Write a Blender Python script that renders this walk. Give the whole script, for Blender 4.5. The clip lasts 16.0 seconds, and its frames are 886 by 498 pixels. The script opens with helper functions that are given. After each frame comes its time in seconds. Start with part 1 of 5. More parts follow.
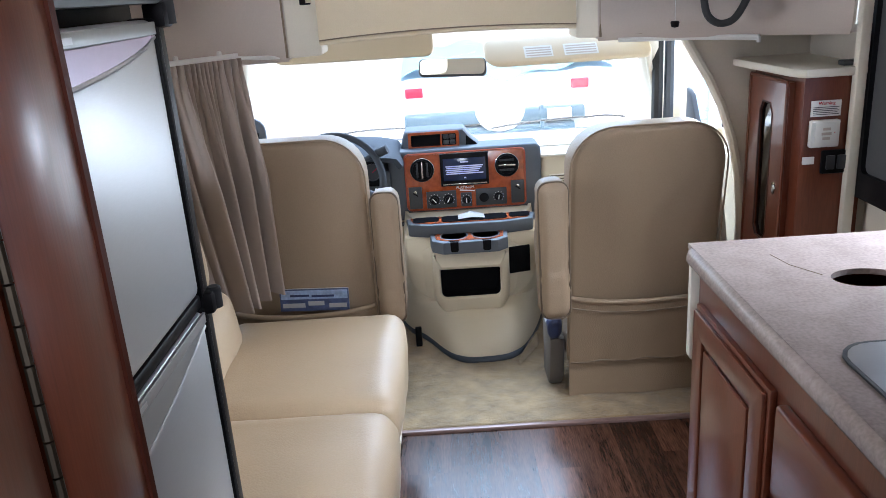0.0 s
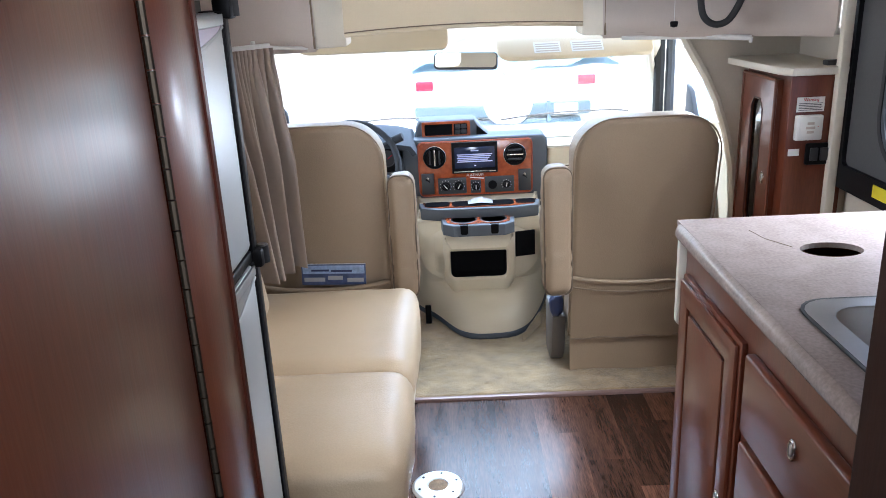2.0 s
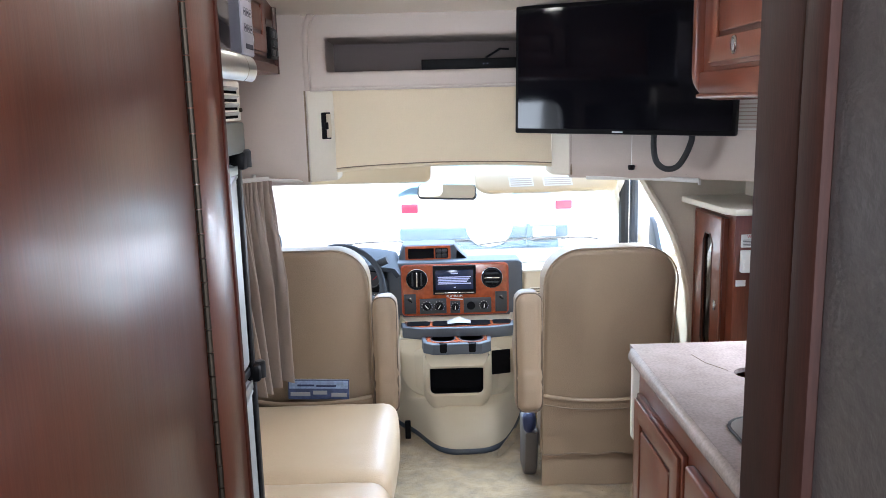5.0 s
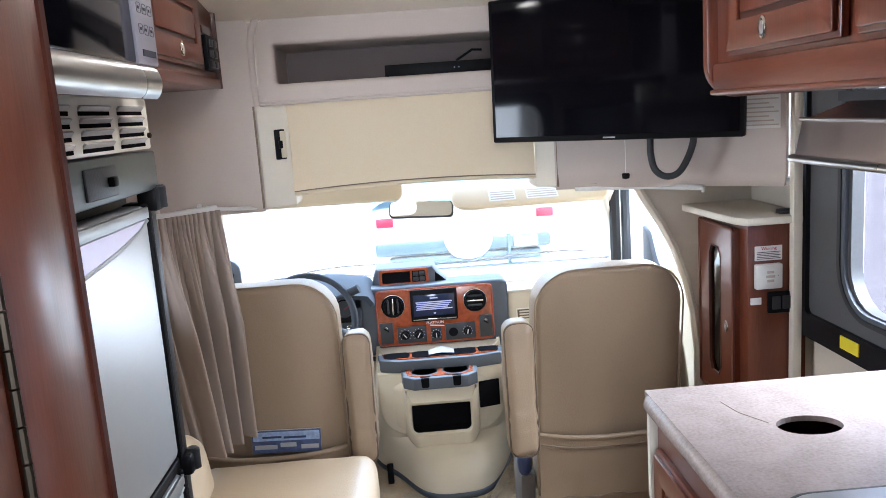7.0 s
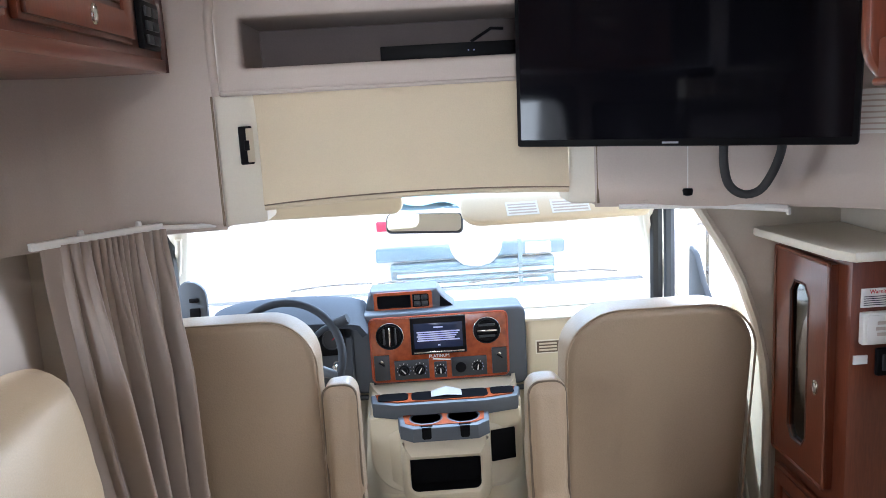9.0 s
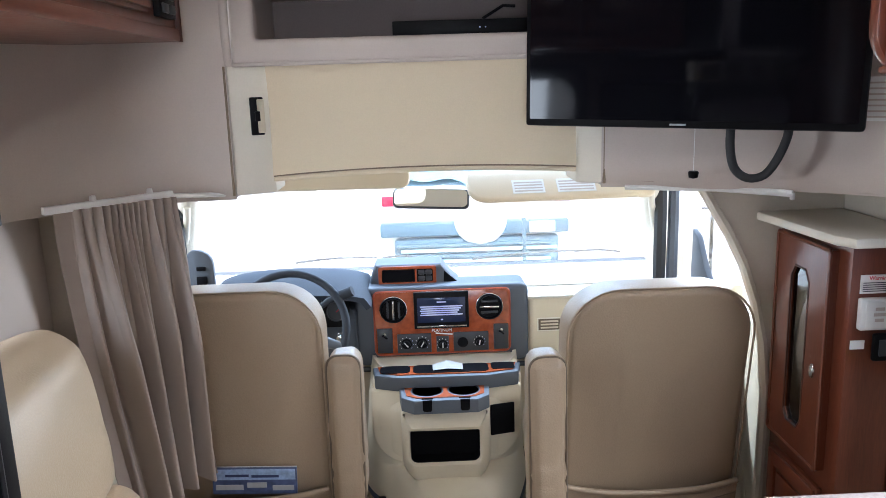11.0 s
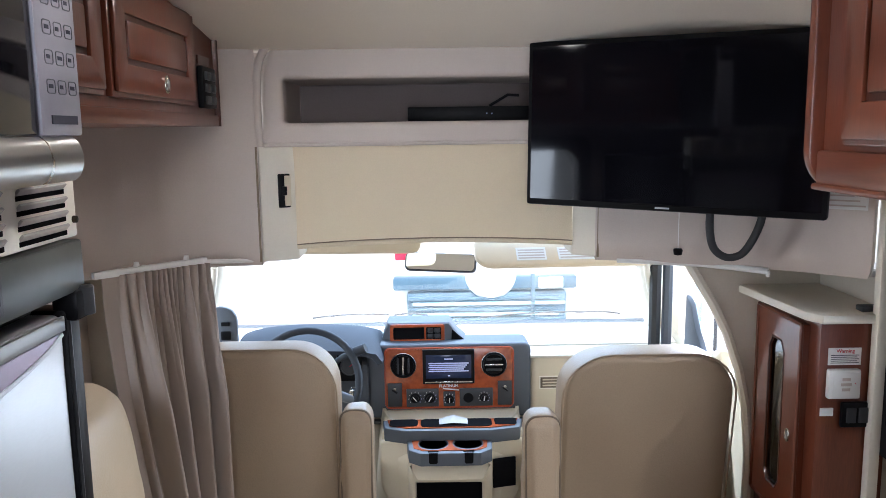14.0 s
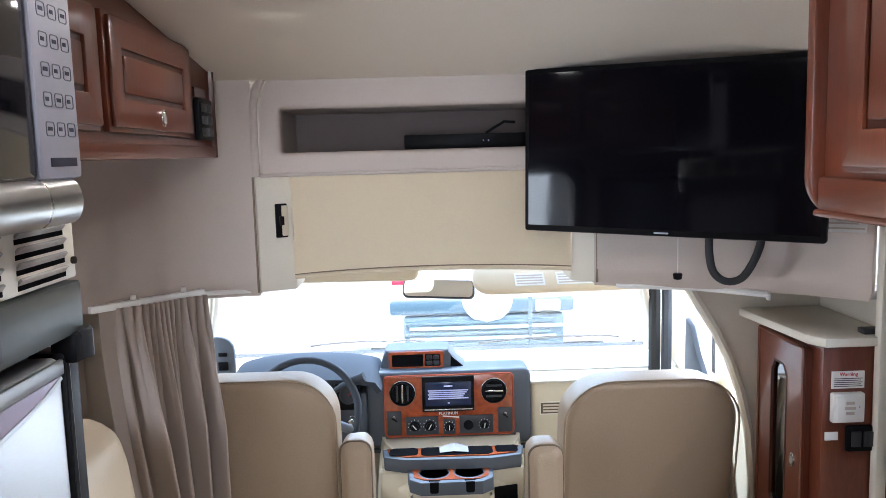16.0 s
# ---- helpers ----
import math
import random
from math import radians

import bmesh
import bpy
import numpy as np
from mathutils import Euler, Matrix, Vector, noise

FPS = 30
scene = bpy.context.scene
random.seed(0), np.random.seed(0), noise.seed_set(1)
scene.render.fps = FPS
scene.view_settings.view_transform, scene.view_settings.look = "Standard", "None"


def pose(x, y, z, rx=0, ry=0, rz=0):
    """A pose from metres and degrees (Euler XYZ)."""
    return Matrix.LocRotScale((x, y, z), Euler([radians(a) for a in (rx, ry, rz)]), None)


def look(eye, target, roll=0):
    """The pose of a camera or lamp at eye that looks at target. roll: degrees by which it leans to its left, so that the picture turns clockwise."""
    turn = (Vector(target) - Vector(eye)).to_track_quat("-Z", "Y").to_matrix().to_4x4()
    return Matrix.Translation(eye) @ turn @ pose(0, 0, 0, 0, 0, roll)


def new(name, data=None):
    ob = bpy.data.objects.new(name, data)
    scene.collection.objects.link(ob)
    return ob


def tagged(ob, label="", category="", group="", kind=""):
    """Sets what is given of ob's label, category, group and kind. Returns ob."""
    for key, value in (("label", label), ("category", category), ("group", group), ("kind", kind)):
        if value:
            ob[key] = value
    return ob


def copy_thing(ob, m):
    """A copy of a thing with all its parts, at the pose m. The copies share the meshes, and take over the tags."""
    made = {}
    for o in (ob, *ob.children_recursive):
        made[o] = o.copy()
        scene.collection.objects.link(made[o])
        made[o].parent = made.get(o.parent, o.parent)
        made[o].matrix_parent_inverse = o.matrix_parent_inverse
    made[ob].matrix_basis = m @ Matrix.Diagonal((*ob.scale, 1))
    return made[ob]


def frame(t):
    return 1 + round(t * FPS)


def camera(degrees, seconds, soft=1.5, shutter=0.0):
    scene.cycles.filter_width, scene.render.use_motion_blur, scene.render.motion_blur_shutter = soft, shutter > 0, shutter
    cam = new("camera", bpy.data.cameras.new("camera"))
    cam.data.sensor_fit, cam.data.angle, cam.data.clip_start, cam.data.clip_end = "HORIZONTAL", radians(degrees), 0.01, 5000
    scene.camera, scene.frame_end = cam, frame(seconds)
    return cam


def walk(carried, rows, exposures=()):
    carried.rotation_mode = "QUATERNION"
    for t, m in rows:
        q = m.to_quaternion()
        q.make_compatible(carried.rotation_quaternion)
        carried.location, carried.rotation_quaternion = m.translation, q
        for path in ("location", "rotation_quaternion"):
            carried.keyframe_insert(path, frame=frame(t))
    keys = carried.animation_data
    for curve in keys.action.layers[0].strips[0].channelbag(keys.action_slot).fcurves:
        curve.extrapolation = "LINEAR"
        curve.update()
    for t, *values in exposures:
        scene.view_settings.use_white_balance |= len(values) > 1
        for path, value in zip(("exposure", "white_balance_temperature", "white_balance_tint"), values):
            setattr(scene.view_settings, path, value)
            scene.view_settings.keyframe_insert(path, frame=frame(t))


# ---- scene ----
cam = camera(58.7, 16.0, 0.8)
PATH = [
    (0, (-0.019, 0.112, 1.32), (-0.037, 2.009, 0.687), -3.9),
    (0.5, (0.004, 0.076, 1.312), (-0.053, 1.964, 0.654), -4.4),
    (1, (0.005, 0.044, 1.321), (-0.091, 1.924, 0.645), -3.7),
    (1.5, (-0.013, -0.004, 1.328), (-0.096, 1.884, 0.672), -2.9),
    (2, (-0.045, -0.076, 1.332), (-0.073, 1.818, 0.688), -2.8),
    (2.5, (-0.048, -0.129, 1.333), (-0.035, 1.764, 0.689), -3.0),
    (3, (-0.054, -0.164, 1.333), (-0.028, 1.731, 0.693), -2.3),
    (3.5, (-0.052, -0.222, 1.341), (-0.012, 1.688, 0.748), -1.7),
    (4, (-0.035, -0.263, 1.377), (-0.005, 1.676, 0.887), -1.5),
    (4.2, (-0.025, -0.283, 1.389), (-0.006, 1.665, 0.937), -1.4),
    (6.3, (-0.041, -0.146, 1.406), (0.041, 1.824, 1.07), -2.8),
    (6.5, (-0.041, -0.112, 1.402), (0.061, 1.856, 1.061), -3.2),
    (7, (-0.01, 0.04, 1.407), (0.066, 2.008, 1.06), -4.0),
    (7.5, (0.017, 0.166, 1.418), (0.007, 2.139, 1.092), -4.7),
    (8, (0.032, 0.295, 1.404), (0.023, 2.268, 1.081), -4.5),
    (8.5, (0.008, 0.462, 1.413), (0.07, 2.434, 1.084), -3.8),
    (9, (0.005, 0.553, 1.406), (0.07, 2.519, 1.047), -3.3),
    (11.3, (-0.004, 0.518, 1.406), (0.059, 2.474, 0.99), -1.4),
    (11.5, (-0.011, 0.504, 1.415), (0.073, 2.459, 1.005), -1.4),
    (12, (-0.03, 0.47, 1.444), (0.094, 2.427, 1.049), -0.6),
    (12.5, (-0.028, 0.452, 1.465), (0.138, 2.411, 1.098), -0.4),
    (13, (-0.005, 0.443, 1.472), (0.16, 2.405, 1.123), -0.8),
    (13.5, (0.012, 0.398, 1.478), (0.096, 2.369, 1.148), -1.4),
    (14, (0.011, 0.357, 1.489), (0.034, 2.335, 1.193), -0.8),
    (14.5, (0.005, 0.343, 1.491), (0.014, 2.326, 1.232), -0.5),
    (15, (0.004, 0.333, 1.494), (0.03, 2.318, 1.25), -0.4),
    (15.5, (0.002, 0.35, 1.498), (0.048, 2.335, 1.256), -1.1),
    (16, (0.002, 0.368, 1.502), (0.039, 2.353, 1.262), -1.6),
]
walk(cam, [(t, look(eye, target, roll)) for t, eye, target, roll in PATH], [(0.0, 1.12, 5900, 12), (2.0, 1.36, 5900, 12), (7.0, 1.52, 5900, 12), (8.0, 1.18, 5900, 12), (9.0, 1.36, 5900, 12), (12.0, 1.18, 5900, 12), (14.0, 1.17, 5900, 12), (16.0, 1.32, 5900, 12)])

# ---- world, sun, large lights, exposure ----
world = bpy.data.worlds.new("sky")
scene.world = world
world.use_nodes = True
_sky = world.node_tree.nodes.new("ShaderNodeTexSky")
_sky.sky_type, _sky.sun_disc = "NISHITA", False
_sky.sun_elevation, _sky.sun_rotation = radians(52), radians(176)
_bg = world.node_tree.nodes["Background"]
_bg.inputs["Strength"].default_value = 0.15
world.node_tree.links.new(_sky.outputs["Color"], _bg.inputs["Color"])
_sun = bpy.data.lights.new("sun", "SUN")
_sun.energy, _sun.angle, _sun.color = 5.0, radians(0.5), (1.0, 0.95, 0.88)
sun = new("sun", _sun)
sun.matrix_world = look((0.5, -7, 9), (0, 0, 0))


def area_lamp(name, eye, target, sx, sy, watts, color=(1, 1, 1)):
    d = bpy.data.lights.new(name, "AREA")
    d.shape, d.size, d.size_y, d.energy, d.color = "RECTANGLE", sx, sy, watts, color
    ob = new(name, d)
    ob.matrix_world = look(eye, target)
    return ob


# daylight that comes in through the windscreen, the door windows and the sofa window
area_lamp("windscreen_daylight", (0, 3.95, 1.85), (0, 2.3, 0.5), 1.9, 0.9, 58, (0.64, 0.81, 1.0))
area_lamp("cab_door_daylight_r", (1.6, 3.75, 1.2), (-0.27, 0.5, 1.1), 0.7, 0.6, 48, (0.88, 0.94, 1.0))
area_lamp("cab_door_daylight_l", (-1.55, 2.75, 1.35), (-0.4, 2.8, 0.5), 0.7, 0.5, 12, (0.88, 0.94, 1.0))
area_lamp("kitchen_window_daylight", (1.5, 1.52, 1.75), (0.45, 1.4, 0.70), 0.8, 0.6, 46, (0.90, 0.95, 1.0))
area_lamp("sofa_window_daylight", (-1.12, 1.66, 1.19), (0.9, 1.5, 0.95), 0.6, 0.44, 6, (0.92, 0.96, 1.0))
# added fill lamp in front of the windowless rear wall
area_lamp("rear_fill", (0.0, -1.17, 1.42), (0, 1.0, 1.45), 0.5, 0.8, 13, (0.88, 0.94, 1.0))

# ---- materials ----
def nodes_of(name):
    m = bpy.data.materials.new(name)
    m.use_nodes = True
    return m, m.node_tree, m.node_tree.nodes["Principled BSDF"]


def surface(name, color, rough=0.5, metal=0.0, vary=0.12, scale=6.0, grain=60.0, bump=0.1, stretch=(1, 1, 1), color2=None, coat=0.0, rnd=0.0, detail=6.0, spec=0.5, sheen=0.0, contrast=0.25):
    """Base colour varied at two scales, with fine relief."""
    m, t, b = nodes_of(name)
    n = t.nodes
    co = n.new("ShaderNodeTexCoord")
    mp = n.new("ShaderNodeMapping")
    mp.inputs["Scale"].default_value = stretch
    t.links.new(co.outputs["Object"], mp.inputs["Vector"])
    big = n.new("ShaderNodeTexNoise")
    big.inputs["Scale"].default_value, big.inputs["Detail"].default_value = scale, detail
    fine = n.new("ShaderNodeTexNoise")
    fine.inputs["Scale"].default_value, fine.inputs["Detail"].default_value = grain, 4.0
    t.links.new(mp.outputs["Vector"], big.inputs["Vector"])
    t.links.new(mp.outputs["Vector"], fine.inputs["Vector"])
    add = n.new("ShaderNodeMath")
    add.operation = "ADD"
    half = n.new("ShaderNodeMath")
    half.operation = "MULTIPLY"
    half.inputs[1].default_value = 0.5
    t.links.new(big.outputs["Fac"], add.inputs[0])
    t.links.new(fine.outputs["Fac"], add.inputs[1])
    t.links.new(add.outputs[0], half.inputs[0])
    ramp = n.new("ShaderNodeValToRGB")
    ramp.color_ramp.elements[0].position, ramp.color_ramp.elements[1].position = 0.5 - contrast, 0.5 + contrast
    lo = tuple(c * (1 - vary) for c in color)
    hi = color2 or tuple(min(1, c * (1 + vary)) for c in color)
    ramp.color_ramp.elements[0].color, ramp.color_ramp.elements[1].color = (*lo, 1), (*hi, 1)
    t.links.new(half.outputs[0], ramp.inputs["Fac"])
    out = ramp.outputs["Color"]
    if rnd:
        info = n.new("ShaderNodeObjectInfo")
        hsv = n.new("ShaderNodeHueSaturation")
        rng = n.new("ShaderNodeMapRange")
        rng.inputs["To Min"].default_value, rng.inputs["To Max"].default_value = 1 - rnd, 1 + rnd
        t.links.new(info.outputs["Random"], rng.inputs["Value"])
        t.links.new(rng.outputs["Result"], hsv.inputs["Value"])
        t.links.new(out, hsv.inputs["Color"])
        out = hsv.outputs["Color"]
        shift = n.new("ShaderNodeVectorMath")
        shift.operation = "ADD"
        t.links.new(co.outputs["Object"], shift.inputs[0])
        t.links.new(info.outputs["Random"], shift.inputs[1])
        far = n.new("ShaderNodeVectorMath")
        far.operation = "MULTIPLY_ADD"
        far.inputs[1].default_value = (13.0, 7.0, 5.0)
        t.links.new(info.outputs["Random"], far.inputs[0])
        t.links.new(co.outputs["Object"], far.inputs[2])
        t.links.new(far.outputs[0], mp.inputs["Vector"])
    t.links.new(out, b.inputs["Base Color"])
    rr = n.new("ShaderNodeMapRange")
    rr.inputs["To Min"].default_value, rr.inputs["To Max"].default_value = max(0, rough - 0.07), min(1, rough + 0.07)
    t.links.new(big.outputs["Fac"], rr.inputs["Value"])
    t.links.new(rr.outputs["Result"], b.inputs["Roughness"])
    b.inputs["Metallic"].default_value = metal
    b.inputs["Specular IOR Level"].default_value = spec
    b.inputs["Coat Weight"].default_value = coat
    b.inputs["Coat Roughness"].default_value = 0.2
    b.inputs["Sheen Weight"].default_value = sheen
    if bump:
        bp = n.new("ShaderNodeBump")
        bp.inputs["Strength"].default_value, bp.inputs["Distance"].default_value = bump, 0.004
        t.links.new(fine.outputs["Fac"], bp.inputs["Height"])
        t.links.new(bp.outputs["Normal"], b.inputs["Normal"])
    return m


def glass(name, tint=(0.97, 0.99, 1.0), gloss=1.0):
    m, t, b = nodes_of(name)
    n = t.nodes
    n.remove(b)
    tr, gl, fr, mix = n.new("ShaderNodeBsdfTransparent"), n.new("ShaderNodeBsdfGlossy"), n.new("ShaderNodeLayerWeight"), n.new("ShaderNodeMixShader")
    tr.inputs["Color"].default_value = (*tint, 1)
    gl.inputs["Roughness"].default_value = 0.02
    fr.inputs["Blend"].default_value = 0.5
    rise, part_of = n.new("ShaderNodeMath"), n.new("ShaderNodeMath")
    rise.operation, part_of.operation = "POWER", "MULTIPLY_ADD"
    rise.inputs[1].default_value = 4.0
    part_of.inputs[1].default_value, part_of.inputs[2].default_value = 0.5 * gloss, 0.03 * gloss
    t.links.new(fr.outputs["Facing"], rise.inputs[0])
    t.links.new(rise.outputs[0], part_of.inputs[0])
    t.links.new(part_of.outputs[0], mix.inputs[0])
    t.links.new(tr.outputs[0], mix.inputs[1])
    t.links.new(gl.outputs[0], mix.inputs[2])
    t.links.new(mix.outputs[0], n["Material Output"].inputs["Surface"])
    return m


def glow(name, color, power):
    m, t, b = nodes_of(name)
    b.inputs["Base Color"].default_value = (*color, 1)
    b.inputs["Emission Color"].default_value = (*color, 1)
    b.inputs["Emission Strength"].default_value = power
    return m


CHERRY = surface("cherry_wood", (0.140, 0.037, 0.018), 0.36, vary=0.26, scale=4, grain=38, bump=0.03, stretch=(9, 9, 0.8), coat=0.6, spec=0.3)
CHERRY_H = surface("cherry_wood_level_grain", (0.140, 0.037, 0.018), 0.36, vary=0.26, scale=4, grain=38, bump=0.03, stretch=(9, 0.8, 9), coat=0.6, spec=0.3)
CHERRY_DARK = surface("cherry_wood_dark_edge", (0.055, 0.014, 0.008), 0.3, vary=0.35, scale=5, grain=40, bump=0.04, stretch=(9, 9, 0.8), coat=0.3)
WALNUT = surface("walnut_plank", (0.058, 0.025, 0.015), 0.24, vary=0.7, contrast=0.15, scale=3, grain=30, bump=0.0, stretch=(10, 0.9, 10), rnd=0.5, spec=0.24, coat=0.0)
LEATHER = surface("cream_vinyl", (0.50, 0.39, 0.262), 0.36, vary=0.08, scale=5, grain=260, bump=0.25, spec=0.5)
# the cream vinyl recipe in a darker tone, for seat backs, armrests and skirts
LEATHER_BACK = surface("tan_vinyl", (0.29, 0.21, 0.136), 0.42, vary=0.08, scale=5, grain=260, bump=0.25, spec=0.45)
PIPING = surface("brown_piping", (0.12, 0.085, 0.055), 0.5, vary=0.1, bump=0.05)
LINER = surface("grey_cream_padded_vinyl", (0.54, 0.465, 0.41), 0.6, vary=0.05, scale=4, grain=260, bump=0.1)
CEIL = surface("cream_headliner", (0.76, 0.67, 0.54), 0.75, vary=0.05, scale=3, grain=240, bump=0.15, sheen=0.2)
PANEL = surface("beige_stretched_fabric", (0.70, 0.59, 0.42), 0.8, vary=0.05, scale=3, grain=300, bump=0.15, sheen=0.2)
POST = surface("ivory_moulded_vinyl", (0.72, 0.67, 0.57), 0.5, vary=0.04, scale=4, grain=200, bump=0.08)
WALL = surface("pale_wall_vinyl", (0.60, 0.54, 0.45), 0.6, vary=0.05, scale=3, grain=160, bump=0.08)
CREAM_PL = surface("cream_moulded_plastic", (0.64, 0.56, 0.42), 0.48, vary=0.05, scale=5, grain=300, bump=0.08)
GREY_PL = surface("slate_grey_plastic", (0.088, 0.100, 0.118), 0.5, vary=0.08, scale=5, grain=350, bump=0.12, spec=0.3)
DARK_PL = surface("charcoal_plastic", (0.028, 0.03, 0.034), 0.45, vary=0.1, grain=300, bump=0.08)
BLACK = surface("black_plastic", (0.005, 0.005, 0.006), 0.45, vary=0.1, grain=200, bump=0.03, spec=0.1)
SCREEN = surface("black_gloss_screen", (0.004, 0.004, 0.006), 0.06, vary=0.1, bump=0.0, spec=0.25)
DASHWOOD = surface("burl_dash_trim", (0.30, 0.062, 0.018), 0.22, vary=0.5, scale=9, grain=50, bump=0.0, coat=0.5)
STEEL = surface("brushed_silver_laminate", (0.50, 0.525, 0.55), 0.38, metal=0.55, vary=0.04, scale=3, grain=90, bump=0.03, stretch=(1, 1, 6))
STAINLESS = surface("stainless_steel", (0.60, 0.59, 0.58), 0.30, metal=1.0, vary=0.05, scale=5, grain=120, bump=0.02, stretch=(1, 8, 1))
CHROME = surface("satin_nickel", (0.68, 0.66, 0.62), 0.18, metal=1.0, vary=0.04, bump=0.0)
BRASS = surface("aged_brass", (0.055, 0.042, 0.030), 0.5, metal=0.9, vary=0.2, grain=120, bump=0.05)
COUNTER = surface("speckled_solid_surface", (0.37, 0.305, 0.288), 0.24, vary=0.16, scale=14, grain=170, bump=0.0, spec=0.5, contrast=0.12)
CARPET = surface("beige_plush_carpet", (0.28, 0.195, 0.095), 0.95, vary=0.38, contrast=0.12, scale=16, grain=240, bump=1.0, sheen=0.4)
CURTAIN = surface("taupe_curtain_cloth", (0.31, 0.25, 0.212), 0.85, vary=0.07, scale=6, grain=500, bump=0.2, sheen=0.3)
WHITE_PL = surface("white_plastic", (0.78, 0.77, 0.74), 0.4, vary=0.03, bump=0.02)
OFFWHITE = surface("ivory_laminate", (0.76, 0.72, 0.62), 0.35, vary=0.04, bump=0.02)
RUBBER = surface("black_rubber", (0.02, 0.021, 0.023), 0.6, vary=0.15, grain=150, bump=0.1)
SEAM = surface("brown_stitch_seam", (0.20, 0.15, 0.10), 0.7, vary=0.1, bump=0.05)
TRIMSTRIP = surface("mauve_edge_strip", (0.22, 0.14, 0.12), 0.35, vary=0.1, metal=0.2)
# near-black, no gloss: black linings, and shade in slots and wells drawn as plates
BIN = surface("flat_black_recess", (0.008, 0.008, 0.009), 1.0, vary=0.1, spec=0.0)
WINDGLASS = glass("clear_glass")
SMOKE = glass("tinted_window_glass", (0.55, 0.55, 0.60))
PAPERGREY = surface("grey_white_paper", (0.36, 0.345, 0.33), 0.7, vary=0.05, bump=0.02)
HOODDARK = surface("dark_slate_plastic", (0.04, 0.046, 0.056), 0.75, vary=0.1, grain=300, bump=0.1, spec=0.2)
# back and floor of the open shelf, a darker tone than its surround
SHELFINSIDE = surface("darker_shelf_inside", (0.20, 0.16, 0.145), 0.8, vary=0.1, grain=200, bump=0.1)
# jamb wood set darker than the cherry: its unlit side put into the colour
SHADEDWOOD = surface("shaded_brown_jamb_wood", (0.045, 0.017, 0.012), 0.6, vary=0.35, scale=5, grain=40, bump=0.04, stretch=(9, 9, 0.8), spec=0.2)
MIRROR, _, _mb = nodes_of("mirror_silver")
_mb.inputs["Base Color"].default_value, _mb.inputs["Metallic"].default_value, _mb.inputs["Roughness"].default_value = (0.85, 0.86, 0.84, 1), 1.0, 0.03
FRAMEBLACK = surface("satin_black_door_frame", (0.008, 0.008, 0.010), 0.4, vary=0.1, grain=200, bump=0.03, spec=0.15)
SMOKEDGLASS = surface("smoked_mirror_glass", (0.16, 0.16, 0.16), 0.05, metal=1.0, vary=0.05, bump=0.0)
LAMP = glow("lamp_diffuser", (1.0, 0.93, 0.82), 8.0)
PAPER = surface("white_paper", (0.78, 0.78, 0.76), 0.7, vary=0.03, bump=0.02)
INK = surface("dark_ink", (0.03, 0.03, 0.05), 0.7, vary=0.1, bump=0)
RED = surface("red_lens", (0.55, 0.02, 0.05), 0.25, vary=0.05, bump=0)
BLUE = surface("blue_tarpaulin", (0.30, 0.55, 0.68), 0.5, vary=0.2, scale=4, grain=40, bump=0.4)
BROCHURE = surface("blue_brochure_print", (0.06, 0.08, 0.16), 0.3, vary=0.6, scale=14, grain=60, bump=0)
LILAC = surface("lilac_tinted_handle_recess", (0.40, 0.35, 0.47), 0.3, metal=0.3, vary=0.06, bump=0)
YELLOW = surface("yellow_sticker", (0.75, 0.62, 0.02), 0.5, vary=0.05, bump=0)
VANWHITE = surface("white_vehicle_paint", (0.80, 0.81, 0.82), 0.3, vary=0.03, scale=2, bump=0)
BLUEGREY = surface("blue_grey_vehicle_trim", (0.05, 0.10, 0.14), 0.35, vary=0.25, scale=5, bump=0.05)
ASPHALT = surface("pale_gravel_lot", (0.55, 0.53, 0.49), 0.9, vary=0.25, scale=2, grain=60, bump=0.6)

# ---- building helpers ----
BASE = {}


def thing(name, at, label, category, group="", kind=""):
    ob = new(name)
    ob.empty_display_size = 0.05
    ob.location = at
    BASE[ob] = Vector(at)
    return tagged(ob, label, category, group, kind)


def link(name, bm, material, origin, smooth=30):
    bm.transform(Matrix.Translation(-Vector(origin)))
    bmesh.ops.recalc_face_normals(bm, faces=bm.faces)
    me = bpy.data.meshes.new(name)
    for f in bm.faces:
        f.smooth = smooth > 0
    bm.to_mesh(me)
    bm.free()
    for m in (material if isinstance(material, (list, tuple)) else (material,)):
        me.materials.append(m)
    if smooth:
        me.set_sharp_from_angle(angle=radians(smooth))
    return new(name, me)


def part(name, bm, material, parent, label="", smooth=30):
    ob = link(name, bm, material, BASE[parent], smooth)
    ob.parent = parent
    BASE[ob] = BASE[parent]
    return tagged(ob, label)


def solo(name, bm, material, label="", category="", group="", kind="", smooth=30):
    """A thing that is one mesh, with its origin at the middle of its base."""
    lo = [min(v.co[i] for v in bm.verts) for i in range(3)]
    hi = [max(v.co[i] for v in bm.verts) for i in range(3)]
    at = Vector(((lo[0] + hi[0]) / 2, (lo[1] + hi[1]) / 2, lo[2]))
    ob = link(name, bm, material, at, smooth)
    ob.location = at
    BASE[ob] = at
    return tagged(ob, label, category, group, kind)


def box(x0, x1, y0, y1, z0, z1, bevel=0.0, seg=2, bm=None):
    out = bmesh.new()
    bmesh.ops.create_cube(out, size=1.0, matrix=Matrix.Translation(((x0 + x1) / 2, (y0 + y1) / 2, (z0 + z1) / 2)) @ Matrix.Diagonal((x1 - x0, y1 - y0, z1 - z0, 1)))
    if bevel:
        bmesh.ops.bevel(out, geom=list(out.edges), offset=bevel, segments=seg, affect="EDGES", profile=0.5, clamp_overlap=True)
    return join(bm, out)


